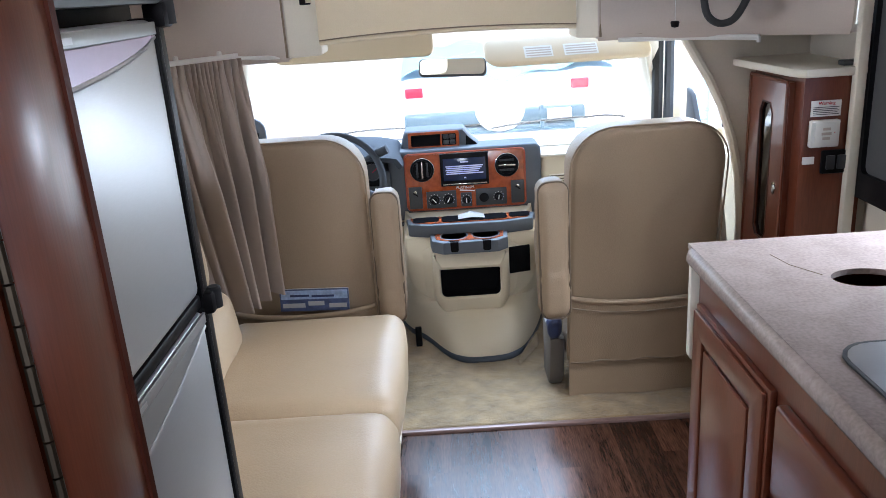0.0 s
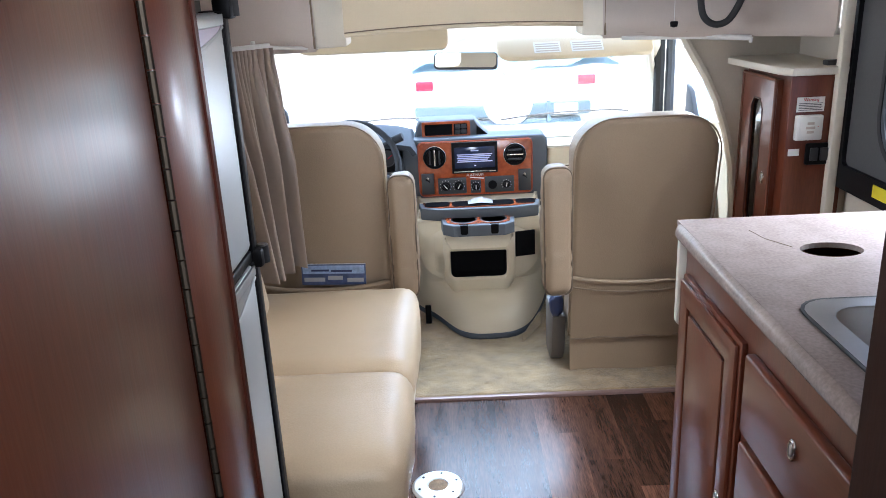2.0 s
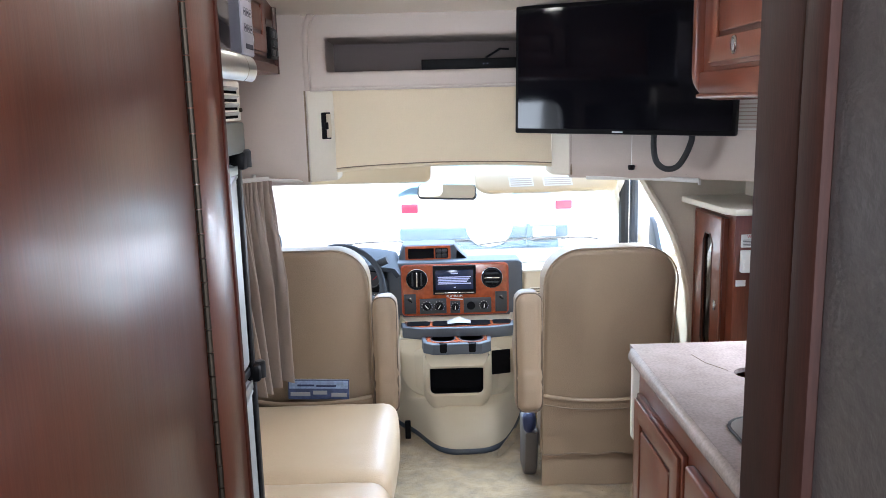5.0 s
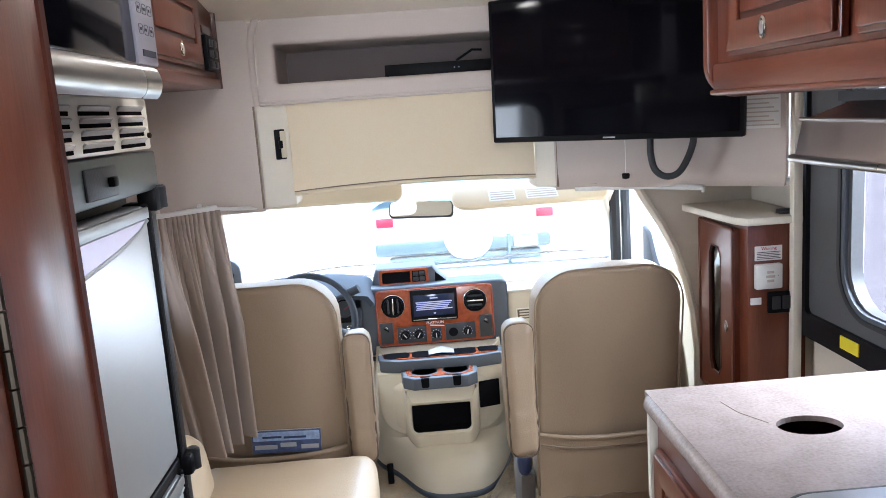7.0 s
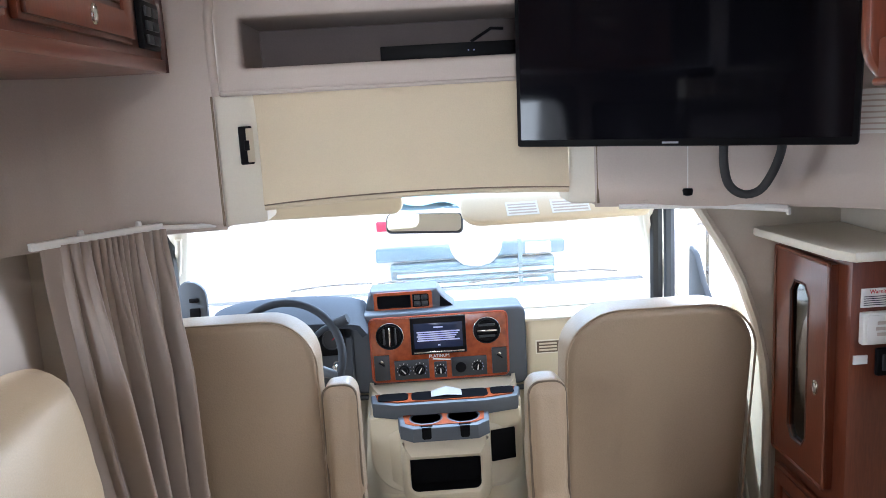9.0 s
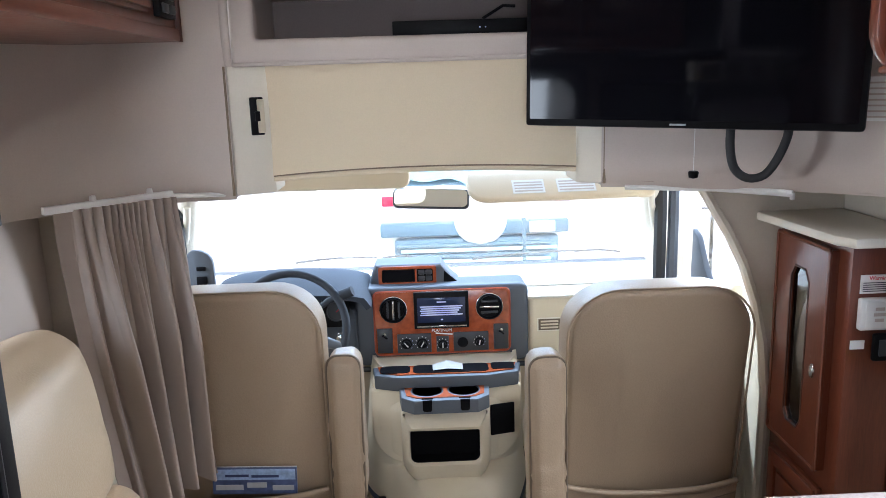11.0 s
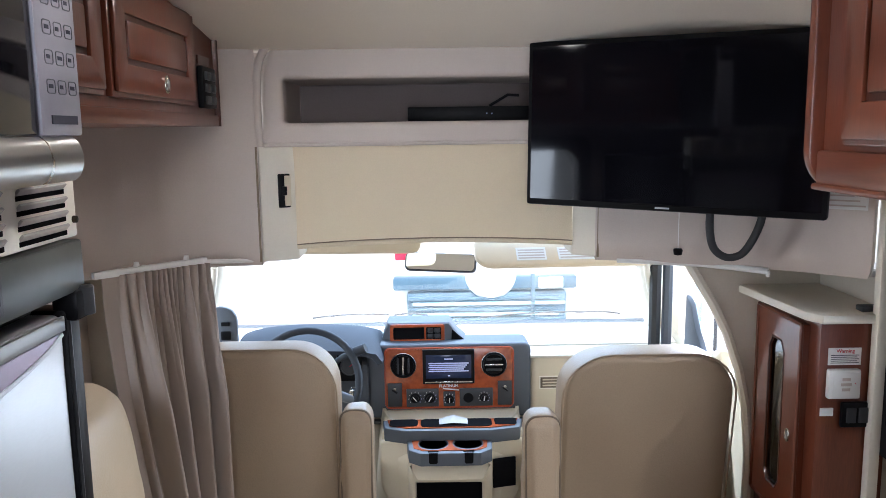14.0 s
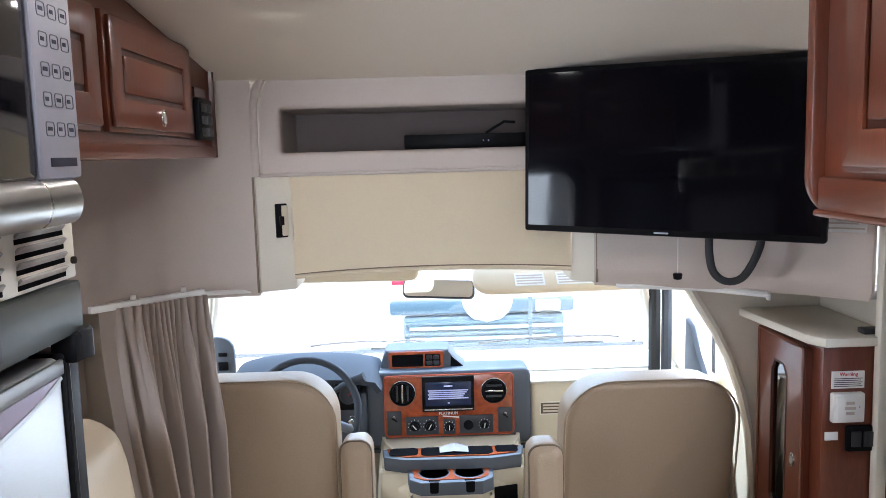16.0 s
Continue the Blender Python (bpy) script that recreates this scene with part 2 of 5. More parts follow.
def join(bm, extra):
    if bm is None:
        return extra
    me = bpy.data.meshes.new("tmp")
    extra.to_mesh(me)
    extra.free()
    bm.from_mesh(me)
    bpy.data.meshes.remove(me)
    return bm


def moved(bm, m):
    bm.transform(m)
    return bm


def prism(outline, depth, axis="y", at=0.0, bevel=0.0, seg=2, bm=None):
    """A plate cut to an outline, extruded from `at` by depth along the axis. Outline pairs are the two other axes in order."""
    out = bmesh.new()
    def p(a, b, c):
        return {"x": (c, a, b), "y": (a, c, b), "z": (a, b, c)}[axis]
    lo = [out.verts.new(p(a, b, at)) for a, b in outline]
    hi = [out.verts.new(p(a, b, at + depth)) for a, b in outline]
    n = len(outline)
    out.faces.new(lo[::-1])
    out.faces.new(hi)
    for i in range(n):
        out.faces.new((lo[i], lo[(i + 1) % n], hi[(i + 1) % n], hi[i]))
    bmesh.ops.recalc_face_normals(out, faces=out.faces)
    if bevel:
        caps = [e for e in out.edges if any(len(f.verts) == n for f in e.link_faces)]
        bmesh.ops.bevel(out, geom=caps, offset=bevel, segments=seg, affect="EDGES", profile=0.5, clamp_overlap=True)
    return join(bm, out)


def rounded(x0, x1, y0, y1, r, n=5):
    """Outline of a rectangle with rounded corners. r: one radius, or four from the lower left on, anticlockwise."""
    r = r if isinstance(r, (list, tuple)) else (r,) * 4
    pts = []
    for (cx, cy, a0), q in zip(((x0, y0, 180), (x1, y0, 270), (x1, y1, 0), (x0, y1, 90)), r):
        sx, sy = (1 if cx == x0 else -1), (1 if cy == y0 else -1)
        for i in range(n + 1):
            a = radians(a0 + 90 * i / n)
            pts.append((cx + sx * q + q * math.cos(a), cy + sy * q + q * math.sin(a)))
            if q == 0:
                break
    return pts


def ring_plate(outer, inner, depth, axis="y", at=0.0, bm=None):
    """A plate with a hole: two outlines with the same number of points."""
    out = bmesh.new()
    def p(a, b, c):
        return {"x": (c, a, b), "y": (a, c, b), "z": (a, b, c)}[axis]
    n = len(outer)
    rows = [[out.verts.new(p(a, b, c)) for a, b in o] for o, c in ((outer, at), (outer, at + depth), (inner, at + depth), (inner, at))]
    for k in range(4):
        q, w = rows[k], rows[(k + 1) % 4]
        for i in range(n):
            out.faces.new((q[i], q[(i + 1) % n], w[(i + 1) % n], w[i]))
    bmesh.ops.recalc_face_normals(out, faces=out.faces)
    return join(bm, out)


def tube(points, radius, sides=8, closed=False, bm=None):
    out = bmesh.new()
    pts = [Vector(p) for p in points]
    n = len(pts)
    rings = []
    up = None
    for i in range(n):
        a = pts[(i - 1) % n] if closed or i else pts[i]
        b = pts[(i + 1) % n] if closed or i < n - 1 else pts[i]
        d = (b - a).normalized()
        if up is None:
            up = d.orthogonal().normalized()
        up = (up - d * up.dot(d)).normalized()
        side = d.cross(up)
        r = radius[i] if isinstance(radius, (list, tuple)) else radius
        rings.append([out.verts.new(pts[i] + (up * math.cos(k * math.tau / sides) + side * math.sin(k * math.tau / sides)) * r) for k in range(sides)])
    for i in range(n if closed else n - 1):
        q, w = rings[i], rings[(i + 1) % n]
        for k in range(sides):
            out.faces.new((q[k], q[(k + 1) % sides], w[(k + 1) % sides], w[k]))
    if not closed:
        out.faces.new(rings[0][::-1])
        out.faces.new(rings[-1])
    return join(bm, out)


def lathe(profile, at, axis="z", sides=24, bm=None):
    """Profile pairs (radius, height) turned round an axis through at."""
    out = bmesh.new()
    rings = []
    for r, h in profile:
        ring = []
        for k in range(sides):
            c, s = r * math.cos(k * math.tau / sides), r * math.sin(k * math.tau / sides)
            ring.append(out.verts.new(Vector(at) + Vector({"z": (c, s, h), "y": (c, h, s), "x": (h, c, s)}[axis])))
        rings.append(ring)
    for q, w in zip(rings, rings[1:]):
        for k in range(sides):
            out.faces.new((q[k], q[(k + 1) % sides], w[(k + 1) % sides], w[k]))
    out.faces.new(rings[0])
    out.faces.new(rings[-1])
    bmesh.ops.remove_doubles(out, verts=out.verts, dist=1e-6)
    return join(bm, out)


def sheet(fn, nu, nv, thick=0.0):
    """A grid of fn(u, v) with u, v from 0 to 1."""
    out = bmesh.new()
    g = [[out.verts.new(fn(i / nu, j / nv)) for j in range(nv + 1)] for i in range(nu + 1)]
    for i in range(nu):
        for j in range(nv):
            out.faces.new((g[i][j], g[i + 1][j], g[i + 1][j + 1], g[i][j + 1]))
    if thick:
        bmesh.ops.recalc_face_normals(out, faces=out.faces)
        bmesh.ops.solidify(out, geom=list(out.faces), thickness=thick)
    return out


def pillow(x0, x1, y0, y1, z0, z1, r=0.04, bulge=0.02, n=14, seed=0, wrinkle=0.003):
    """A stuffed block: rounded edges, crowned faces, faint creases."""
    out = bmesh.new()
    bmesh.ops.create_cube(out, size=2.0)
    bmesh.ops.subdivide_edges(out, edges=list(out.edges), cuts=n, use_grid_fill=True)
    c = Vector(((x0 + x1) / 2, (y0 + y1) / 2, (z0 + z1) / 2))
    h = Vector(((x1 - x0) / 2, (y1 - y0) / 2, (z1 - z0) / 2))
    for v in out.verts:
        u = Vector(v.co)
        u = Vector([math.copysign(abs(k) ** 0.75, k) for k in u])
        p = Vector([u[i] * h[i] for i in range(3)])
        q = Vector([max(-(h[i] - r), min(h[i] - r, p[i])) for i in range(3)])
        d = p - q
        if d.length > 1e-9:
            p = q + d.normalized() * r
        crown = [(1 - u[(i + 1) % 3] ** 2) * (1 - u[(i + 2) % 3] ** 2) for i in range(3)]
        for i in range(3):
            if abs(u[i]) > 0.98:
                p[i] += math.copysign(bulge * crown[i], u[i])
        w = noise.noise((p + c) * 14 + Vector((seed, seed, seed))) * wrinkle + noise.noise(Vector(((p.x + c.x) * 30, (p.y + c.y) * 11, (p.z + c.z) * 24 + seed))) * wrinkle * 0.6
        v.co = c + p + (d.normalized() if d.length > 1e-9 else Vector((0, 0, 1))) * w
    return out


def writing(name, text, size, at, rot, material, parent, squash=1.0):
    """Raised lettering in the built-in font, as a mesh."""
    c = bpy.data.curves.new(name, "FONT")
    c.body, c.size, c.align_x, c.align_y, c.extrude = text, size, "CENTER", "CENTER", 0.0004
    tmp = bpy.data.objects.new("tmp", c)
    me = bpy.data.meshes.new_from_object(tmp)
    bpy.data.objects.remove(tmp)
    bm = bmesh.new()
    bm.from_mesh(me)
    bpy.data.meshes.remove(me)
    bm.transform(pose(*at, *rot) @ Matrix.Diagonal((squash, 1, 1, 1)))
    return part(name, bm, material, parent, smooth=0)

# ---- the shell of the coach ----
def structure(name, bm, material, label, smooth=30):
    return solo(name, bm, material, label, "", "", "structure", smooth)


subfloor = structure("floor", box(-1.1, 1.1, -1.2, 2.27, -0.06, -0.006), DARK_PL, "dark plank floor of the coach")
structure("floor_cab", box(-1.1, 1.1, 2.27, 3.75, -0.06, 0.0), DARK_PL, "cab floor under the carpet")

# walls
bm = box(-1.0, -0.93, -1.2, 1.34, 0, 1.9)
bm = box(-1.0, -0.93, 1.98, 2.449, 0, 1.9, bm=bm)
bm = box(-1.0, -0.93, 1.34, 1.98, 1.43, 1.9, bm=bm)
bm = box(-1.0, -0.93, 1.34, 1.98, 0, 0.95, bm=bm)
structure("wall_left", bm, LINER, "pale vinyl side wall of the coach with a window opening")
structure("wall_rear", box(-1.0, 1.12, -1.27, -1.2, 0, 1.9), WALL, "pale vinyl rear wall")
bm = box(1.06, 1.12, -1.2, 1.15, 0, 1.9)
bm = box(1.086, 1.12, 2.06, 2.12, 0, 1.9, bm=bm)
bm = box(1.06, 1.12, 2.12, 2.48, 0, 1.9, bm=bm)
bm = box(1.06, 1.12, 1.15, 2.06, 1.45, 1.9, bm=bm)
bm = box(1.06, 1.12, 1.15, 2.06, 0, 0.765, bm=bm)
structure("wall_right", bm, WALL, "pale vinyl side wall with a window opening")


def ceiling_z(x, y):
    z = 1.875
    if y > 1.3:
        k = min(1, (y - 1.3) / 1.14)
        z -= 0.147 * k ** 1.15
    ax = abs(x)
    if ax > 0.5:
        z -= 0.16 * ((ax - 0.5) / 0.55) ** 2
    return z


structure("ceiling", sheet(lambda u, v: (-1.06 + 2.14 * u, -1.22 + 3.75 * v, ceiling_z(-1.06 + 2.14 * u, -1.22 + 3.75 * v)), 40, 60, 0.03), CEIL, "cream padded ceiling curving down to the front", 60)

# left partition and overhead side panels
def side_plan(s, u):
    """Plan of the moulded panel from the overhead to the side wall."""
    pts = [(0.445, 2.44), (0.56, 2.40), (0.68, 2.345), (0.80, 2.28), (0.90, 2.21), (0.955, 2.155), (0.985, 2.12), (1.003, 2.094)] if s > 0 else \
          [(0.445, 2.44), (0.56, 2.425), (0.68, 2.385), (0.78, 2.32), (0.86, 2.22), (0.91, 2.10), (0.935, 1.95), (0.94, 1.75)]
    f = u * (len(pts) - 1)
    i = min(int(f), len(pts) - 2)
    k = f - i
    return s * (pts[i][0] * (1 - k) + pts[i + 1][0] * k), pts[i][1] * (1 - k) + pts[i + 1][1] * k


def side_panel(s, low):
    def fn(u, v):
        x, y = side_plan(s, u)
        top = ceiling_z(x, y) + 0.01
        z = low + (top - low) * v
        r = max(0, 0.03 - (z - low)) / 0.03
        return x + s * 0.012 * r * r * 0.3, y + 0.02 * r * r, z
    return sheet(fn, 42, 30, 0.015)


structure("panel_overhead_left", side_panel(-1, 1.15), LINER, "grey-cream padded moulded panel beside the overhead", 60)
structure("panel_overhead_right", side_panel(1, 1.15), LINER, "grey-cream padded moulded panel behind the television", 60)

ARCH = [(0.69, 1.15), (0.735, 1.075), (0.775, 1.01), (0.815, 0.93), (0.85, 0.83), (0.875, 0.72), (0.888, 0.58), (0.885, 0.3), (0.88, 0.0)]
for s, side in ((1, "right"), (-1, "left")):
    outline = [(s * a, b) for a, b in ARCH] + [(s * 1.07, 0.0), (s * 1.07, 1.15)]
    structure("partition_" + side, prism(outline, 0.035, "y", 2.45), WALL, "pale cab partition with a curved opening")
    structure("trim_arch_" + side, tube([(s * (a - 0.004), 2.45, b) for a, b in ARCH], 0.013, 8), POST, "ivory edge moulding round the cab opening")
    structure("soffit_" + side, prism([(s * 0.445, 2.45), (s * 0.68, 2.36), (s * 0.90, 2.215), (s * 0.99, 2.115 if s > 0 else 2.0), (s * 1.06, 2.115 if s > 0 else 2.0), (s * 1.06, 2.485), (s * 0.445, 2.485)], 0.02, "z", 1.145), LINER, "padded underside of the overhead")

# overhead centre: padded surround with an open shelf, and the stretched panel below
oh = thing("overhead_console", (0, 2.5, 1.16), "padded grey-cream overhead surround with an open shelf and beige panel", "overhead console", kind="structure")
outer = rounded(-0.432, 0.46, 1.458, 1.735, (0.012, 0.012, 0.02, 0.105), 8)
inner = rounded(-0.374, 0.40, 1.515, 1.627, 0.008, 8)


bm = ring_plate(outer, inner, 0.05, "y", 2.435)
bmesh.ops.bevel(bm, geom=[e for e in bm.edges if all(abs(v.co.y - 2.435) < 1e-4 for v in e.verts) and len(e.link_faces) == 2 and any(abs(f.normal.y) < 0.5 for f in e.link_faces)], offset=0.012, segments=3, affect="EDGES", profile=0.5)
part("shelf_surround", bm, LINER, oh, smooth=50)
part("surround_backing", ring_plate(rounded(-0.475, 0.475, 1.452, 1.80, 0.006, 8), rounded(-0.380, 0.406, 1.508, 1.633, 0.008, 8), 0.012, "y", 2.470), LINER, oh)
part("shelf_back", box(-0.383, 0.399, 2.765, 2.775, 1.512, 1.629), SHELFINSIDE, oh, "shelf back in a darker tone than the surround")
part("shelf_floor", box(-0.383, 0.399, 2.487, 2.765, 1.5125, 1.516), SHELFINSIDE, oh)
bm = box(-0.40, 0.42, 2.777, 2.79, 1.5, 1.64)
bm = box(-0.40, 0.42, 2.485, 2.77, 1.495, 1.512, bm=bm)
bm = box(-0.40, 0.42, 2.485, 2.77, 1.629, 1.645, bm=bm)
bm = box(-0.40, -0.384, 2.485, 2.77, 1.512, 1.629, bm=bm)
bm = box(0.40, 0.42, 2.485, 2.77, 1.512, 1.629, bm=bm)
part("shelf_recess", bm, LINER, oh)
part("side_roll", tube([(-0.440, 2.434, 1.455), (-0.440, 2.431, 1.55), (-0.438, 2.430, 1.635), (-0.430, 2.429, 1.672), (-0.414, 2.428, 1.704), (-0.385, 2.426, 1.730), (-0.345, 2.424, 1.745)], 0.011, 10), LINER, oh, "grey-cream padded roll down the side of the shelf", 60)
for s in (-1, 1):
    bm = prism([(s * 0.445, 2.432), (s * (0.352 if s < 0 else 0.385), 2.474), (s * (0.352 if s < 0 else 0.385), 2.60), (s * 0.445, 2.60)], 0.31, "z", 1.15, 0.008, 2)
    post = part("post", bm, POST, oh, "ivory vinyl-wrapped corner post")


def front_panel(u, v):
    x = -0.358 + 0.745 * u
    c = 1 - (2 * u - 1) ** 2
    z = 1.193 + 0.012 * c + (0.27 - 0.012 * c) * v
    return x, 2.472 + 0.010 * math.sin(v * math.pi) * min(1.0, 6 * c) - 0.010 * v ** 6 + 0.004 * c, z


part("stretched_panel", sheet(front_panel, 30, 20, 0.01), PANEL, oh, "beige stretched fabric panel", 60)
part("panel_seam", tube([front_panel(i / 30, 0.0) for i in range(31)], 0.004, 6), SEAM, oh)
part("lower_roll", tube([(x, y + 0.004, z - 0.009) for x, y, z in (front_panel(i / 30, 0.0) for i in range(31))], 0.007, 8), PANEL, oh, smooth=60)
part("upper_roll", tube([(-0.43 + 0.9 * i / 20, 2.441, 1.459) for i in range(21)], 0.006, 8), LINER, oh, smooth=60)
latch = part("latch", moved(box(-0.016, 0.016, -0.003, 0.006, -0.045, 0.045, 0.003), pose(-0.384, 2.456, 1.338, 0, 0, 24)), BLACK, oh, "black two-part catch")
part("catch_plate", moved(box(0.0, 0.017, -0.0065, 0.0, -0.040, 0.040, 0.002), pose(-0.384, 2.456, 1.338, 0, 0, 24)), CREAM_PL, latch, "cream catch plate")
part("catch_tongue", moved(box(-0.006, 0.006, -0.008, 0.0, -0.012, 0.012, 0.002), pose(-0.384, 2.456, 1.338, 0, 0, 24)), BLACK, latch)
for s, top in ((-1, 1.455), (1, 1.70)):
    part("edge_seam", tube([(s * 0.4475, 2.4265, 1.152), (s * 0.4475, 2.4265, 1.3), (s * 0.4475, 2.4265, top)], 0.0036, 6), SEAM, oh, "dark stitched edge")
    part("hem_seam", tube([(side_plan(s, k / 20)[0], side_plan(s, k / 20)[1] - 0.004, 1.158) for k in range(15)], 0.0025, 6), SEAM, oh, "dark stitched hem")
structure("headliner_cab", box(-1.0, 1.0, 2.48, 2.95, 1.215, 1.235), CEIL, "cream cab headliner")

# cab body
for s, side in ((1, "right"), (-1, "left")):
    x0, x1 = sorted((s * 0.93, s * 0.99))
    bm = box(x0, x1, 2.485, 3.75, 0, 0.715, 0.01)
    bm = box(x0, x1, 3.25, 3.75, 0.715, 1.0, bm=bm)
    bm = box(x0, x1, 3.25, 3.32, 1.0, 1.25, bm=bm)
    bm = box(x0, x1, 2.485, 3.25, 1.13, 1.25, bm=bm)
    structure("cab_side_" + side, bm, CREAM_PL, "cream cab door lining")
    # window seal and mirror corner
    structure("trim_seal_" + side, tube([(s * 0.788, 3.07, 0.68), (s * 0.786, 3.06, 0.95), (s * 0.782, 3.05, 1.18)], 0.021, 8), RUBBER, "black rubber window seal")
    structure("trim_channel_" + side, tube([(s * 0.834, 3.08, 0.68), (s * 0.832, 3.07, 0.95), (s * 0.828, 3.06, 1.18)], 0.019, 8), GREY_PL, "dark grey window channel")
    structure("trim_sail_" + side, prism([(2.78, 0.70), (3.10, 0.70), (3.09, 0.90), (3.04, 0.88), (2.98, 0.80), (2.90, 0.74)], s * 0.02, "x", s * 0.905, 0.004), GREY_PL, "slate grey mirror corner cover")
    pane = structure("window_cab_" + side, box(min(s * 0.955, s * 0.96), max(s * 0.955, s * 0.96), 2.485, 3.25, 0.715, 1.13), WINDGLASS, "clear cab door window")
    pane.visible_shadow = False
    # front pillar
    structure("pillar_front_" + side, tube([(s * 0.93, 3.52, 0.68), (s * 0.84, 3.3, 0.86), (s * 0.755, 3.08, 1.04), (s * 0.70, 2.93, 1.2)], [0.05, 0.04, 0.04, 0.045], 10), POST, "ivory windscreen pillar trim", 60)
    grab = structure("grab_handle_" + side, tube([(s * 0.80, 3.17, 0.90), (s * 0.785, 3.13, 0.92), (s * 0.745, 3.03, 1.01), (s * 0.74, 3.02, 1.04)], 0.011, 8), POST, "ivory grab handle on the pillar", 60)


def screen_at(u, v):
    w = 0.97 * (1 - v) + 0.70 * v
    return (2 * u - 1) * w, 3.66 - 0.75 * v - 0.06 * (2 * u - 1) ** 2, 0.66 + 0.55 * v


pane = structure("window_windscreen", sheet(screen_at, 12, 6), WINDGLASS, "clear raked windscreen", 60)
pane.visible_shadow = False
structure("wall_front", box(-0.99, 0.99, 3.68, 3.74, 0, 0.66), DARK_PL, "firewall under the windscreen")

# side window over the counter
sw = thing("door_entry", (1.05, 1.6, 0.70), "dark grey entry door with a rounded window and black frame", "door", kind="structure")
part("door_frame", ring_plate(rounded(1.08, 2.112, 0.735, 1.555, 0.012, 5), rounded(1.13, 2.062, 0.800, 1.505, 0.02, 5), 0.05, "x", 1.034), FRAMEBLACK, sw, "black door frame")
part("door_panel", ring_plate(rounded(1.131, 2.061, 0.801, 1.504, 0.02, 5), rounded(1.26, 1.865, 0.868, 1.405, 0.10, 5), 0.03, "x", 1.046), surface("dark_grey_door_skin", (0.085, 0.088, 0.092), 0.42, vary=0.12, scale=3, grain=140, bump=0.05), sw, "dark grey door skin")
for k, (g, x) in enumerate(((0.055, 1.040), (0.028, 1.036))):
    part("window_rim", ring_plate(rounded(1.26 - g, 1.865 + g, 0.868 - g * 0.6, 1.405 + g * 0.6, 0.10 + g * 0.6, 8), rounded(1.274 - g, 1.851 + g, 0.880 - g * 0.6, 1.393 + g * 0.6, 0.09 + g * 0.6, 8), 0.012, "x", x), GREY_PL if k else DARK_PL, sw, "raised grey window rim")
gl = part("pane", box(1.084, 1.088, 1.25, 1.875, 0.858, 1.415), SMOKE, sw)
gl.visible_shadow = False
part("escape_sticker", box(1.0305, 1.0335, 1.80, 1.88, 0.757, 0.789), YELLOW, sw, "yellow escape window sticker")
part("post_strip", box(1.004, 1.030, 2.066, 2.092, 0, 1.56, 0.004), POST, sw, "ivory edge strip")
for z in (1.46, 1.52):
    part("screw", lathe([(0.004, 0.0), (0.003, -0.002), (0.0, -0.002)], (1.0335, 2.088, z), "x", 8), CHROME, sw)

lw = thing("window_sofa", (-0.96, 1.66, 0.95), "dark-framed side window above the sofa", "window", kind="structure")
part("window_frame", ring_plate(rounded(1.30, 2.02, 0.92, 1.46, 0.06, 5), rounded(1.37, 1.95, 0.98, 1.40, 0.08, 5), 0.03, "x", -0.945), DARK_PL, lw, "charcoal window frame")
gl = part("pane", box(-0.972, -0.968, 1.345, 1.975, 0.955, 1.425), WINDGLASS, lw)
gl.visible_shadow = False

# left wood wall with hinged door, right dividing wall
wood = thing("wall_hall_left", (-0.30, 0.0, 0.0), "cherry wood wardrobe wall with a piano hinge", "wall", kind="structure")
part("door_panel", box(-0.295, -0.266, -0.35, 0.517, 0.02, 1.86, 0.003), CHERRY, wood, "cherry wood wardrobe door")
part("stile", box(-0.295, -0.264, 0.528, 0.636, 0.0, 1.87, 0.002), CHERRY, wood)
part("edge_strip", tube([(-0.271, 0.640, 0.0), (-0.271, 0.640, 1.87)], 0.010, 10), CHERRY_DARK, wood, "dark rounded edge strip")
bm = None
for i in range(72):
    bm = tube([(-0.2645, 0.5225, 0.03 + i * 0.025), (-0.2645, 0.5225, 0.0535 + i * 0.025)], 0.0032, 8, bm=bm)
part("piano_hinge", bm, BRASS, wood, "aged brass piano hinge")
part("carcass", box(-0.93, -0.296, -1.19, 0.66, 0.0, 1.87), CHERRY_DARK, wood)
jamb = thing("wall_hall_right", (0.6, 0.55, 0.0), "wood jamb darkened for shade, and grey textured dividing wall", "wall", kind="structure")
part("jamb", box(0.28, 0.40, 0.398, 0.494, 0, 1.87, 0.006), SHADEDWOOD, jamb, "brown wood door jamb, shade put into its colour")
part("jamb_strip", box(0.276, 0.40, 0.352, 0.396, 0, 1.87, 0.006), SHADEDWOOD, jamb)
part("grey_panel", box(0.285, 0.38, -1.19, 0.350, 0, 1.87), surface("grey_embossed_wall", (0.10, 0.092, 0.09), 0.35, vary=0.3, scale=5, grain=70, bump=0.5, metal=0.2), jamb, "grey embossed wall panel")
part("back_panel", box(0.38, 1.055, 0.40, 0.494, 0, 1.87), CHERRY_DARK, jamb)

# ---- the coach: sofa, fridge, microwave, cabinets ----
sofa = thing("sofa", (-0.5, 1.75, 0.0), "cream vinyl bench sofa with two seat cushions", "sofa")
part("base", box(-0.86, -0.205, 1.27, 2.24, 0.0, 0.29, 0.015), LEATHER, sofa, "cream vinyl covered base")
part("seat_cushion", pillow(-0.68, -0.165, 1.705, 2.26, 0.28, 0.425, 0.045, 0.012, 16, 1), LEATHER, sofa)
part("seat_cushion", pillow(-0.68, -0.165, 1.275, 1.70, 0.28, 0.425, 0.045, 0.012, 16, 5), LEATHER, sofa)
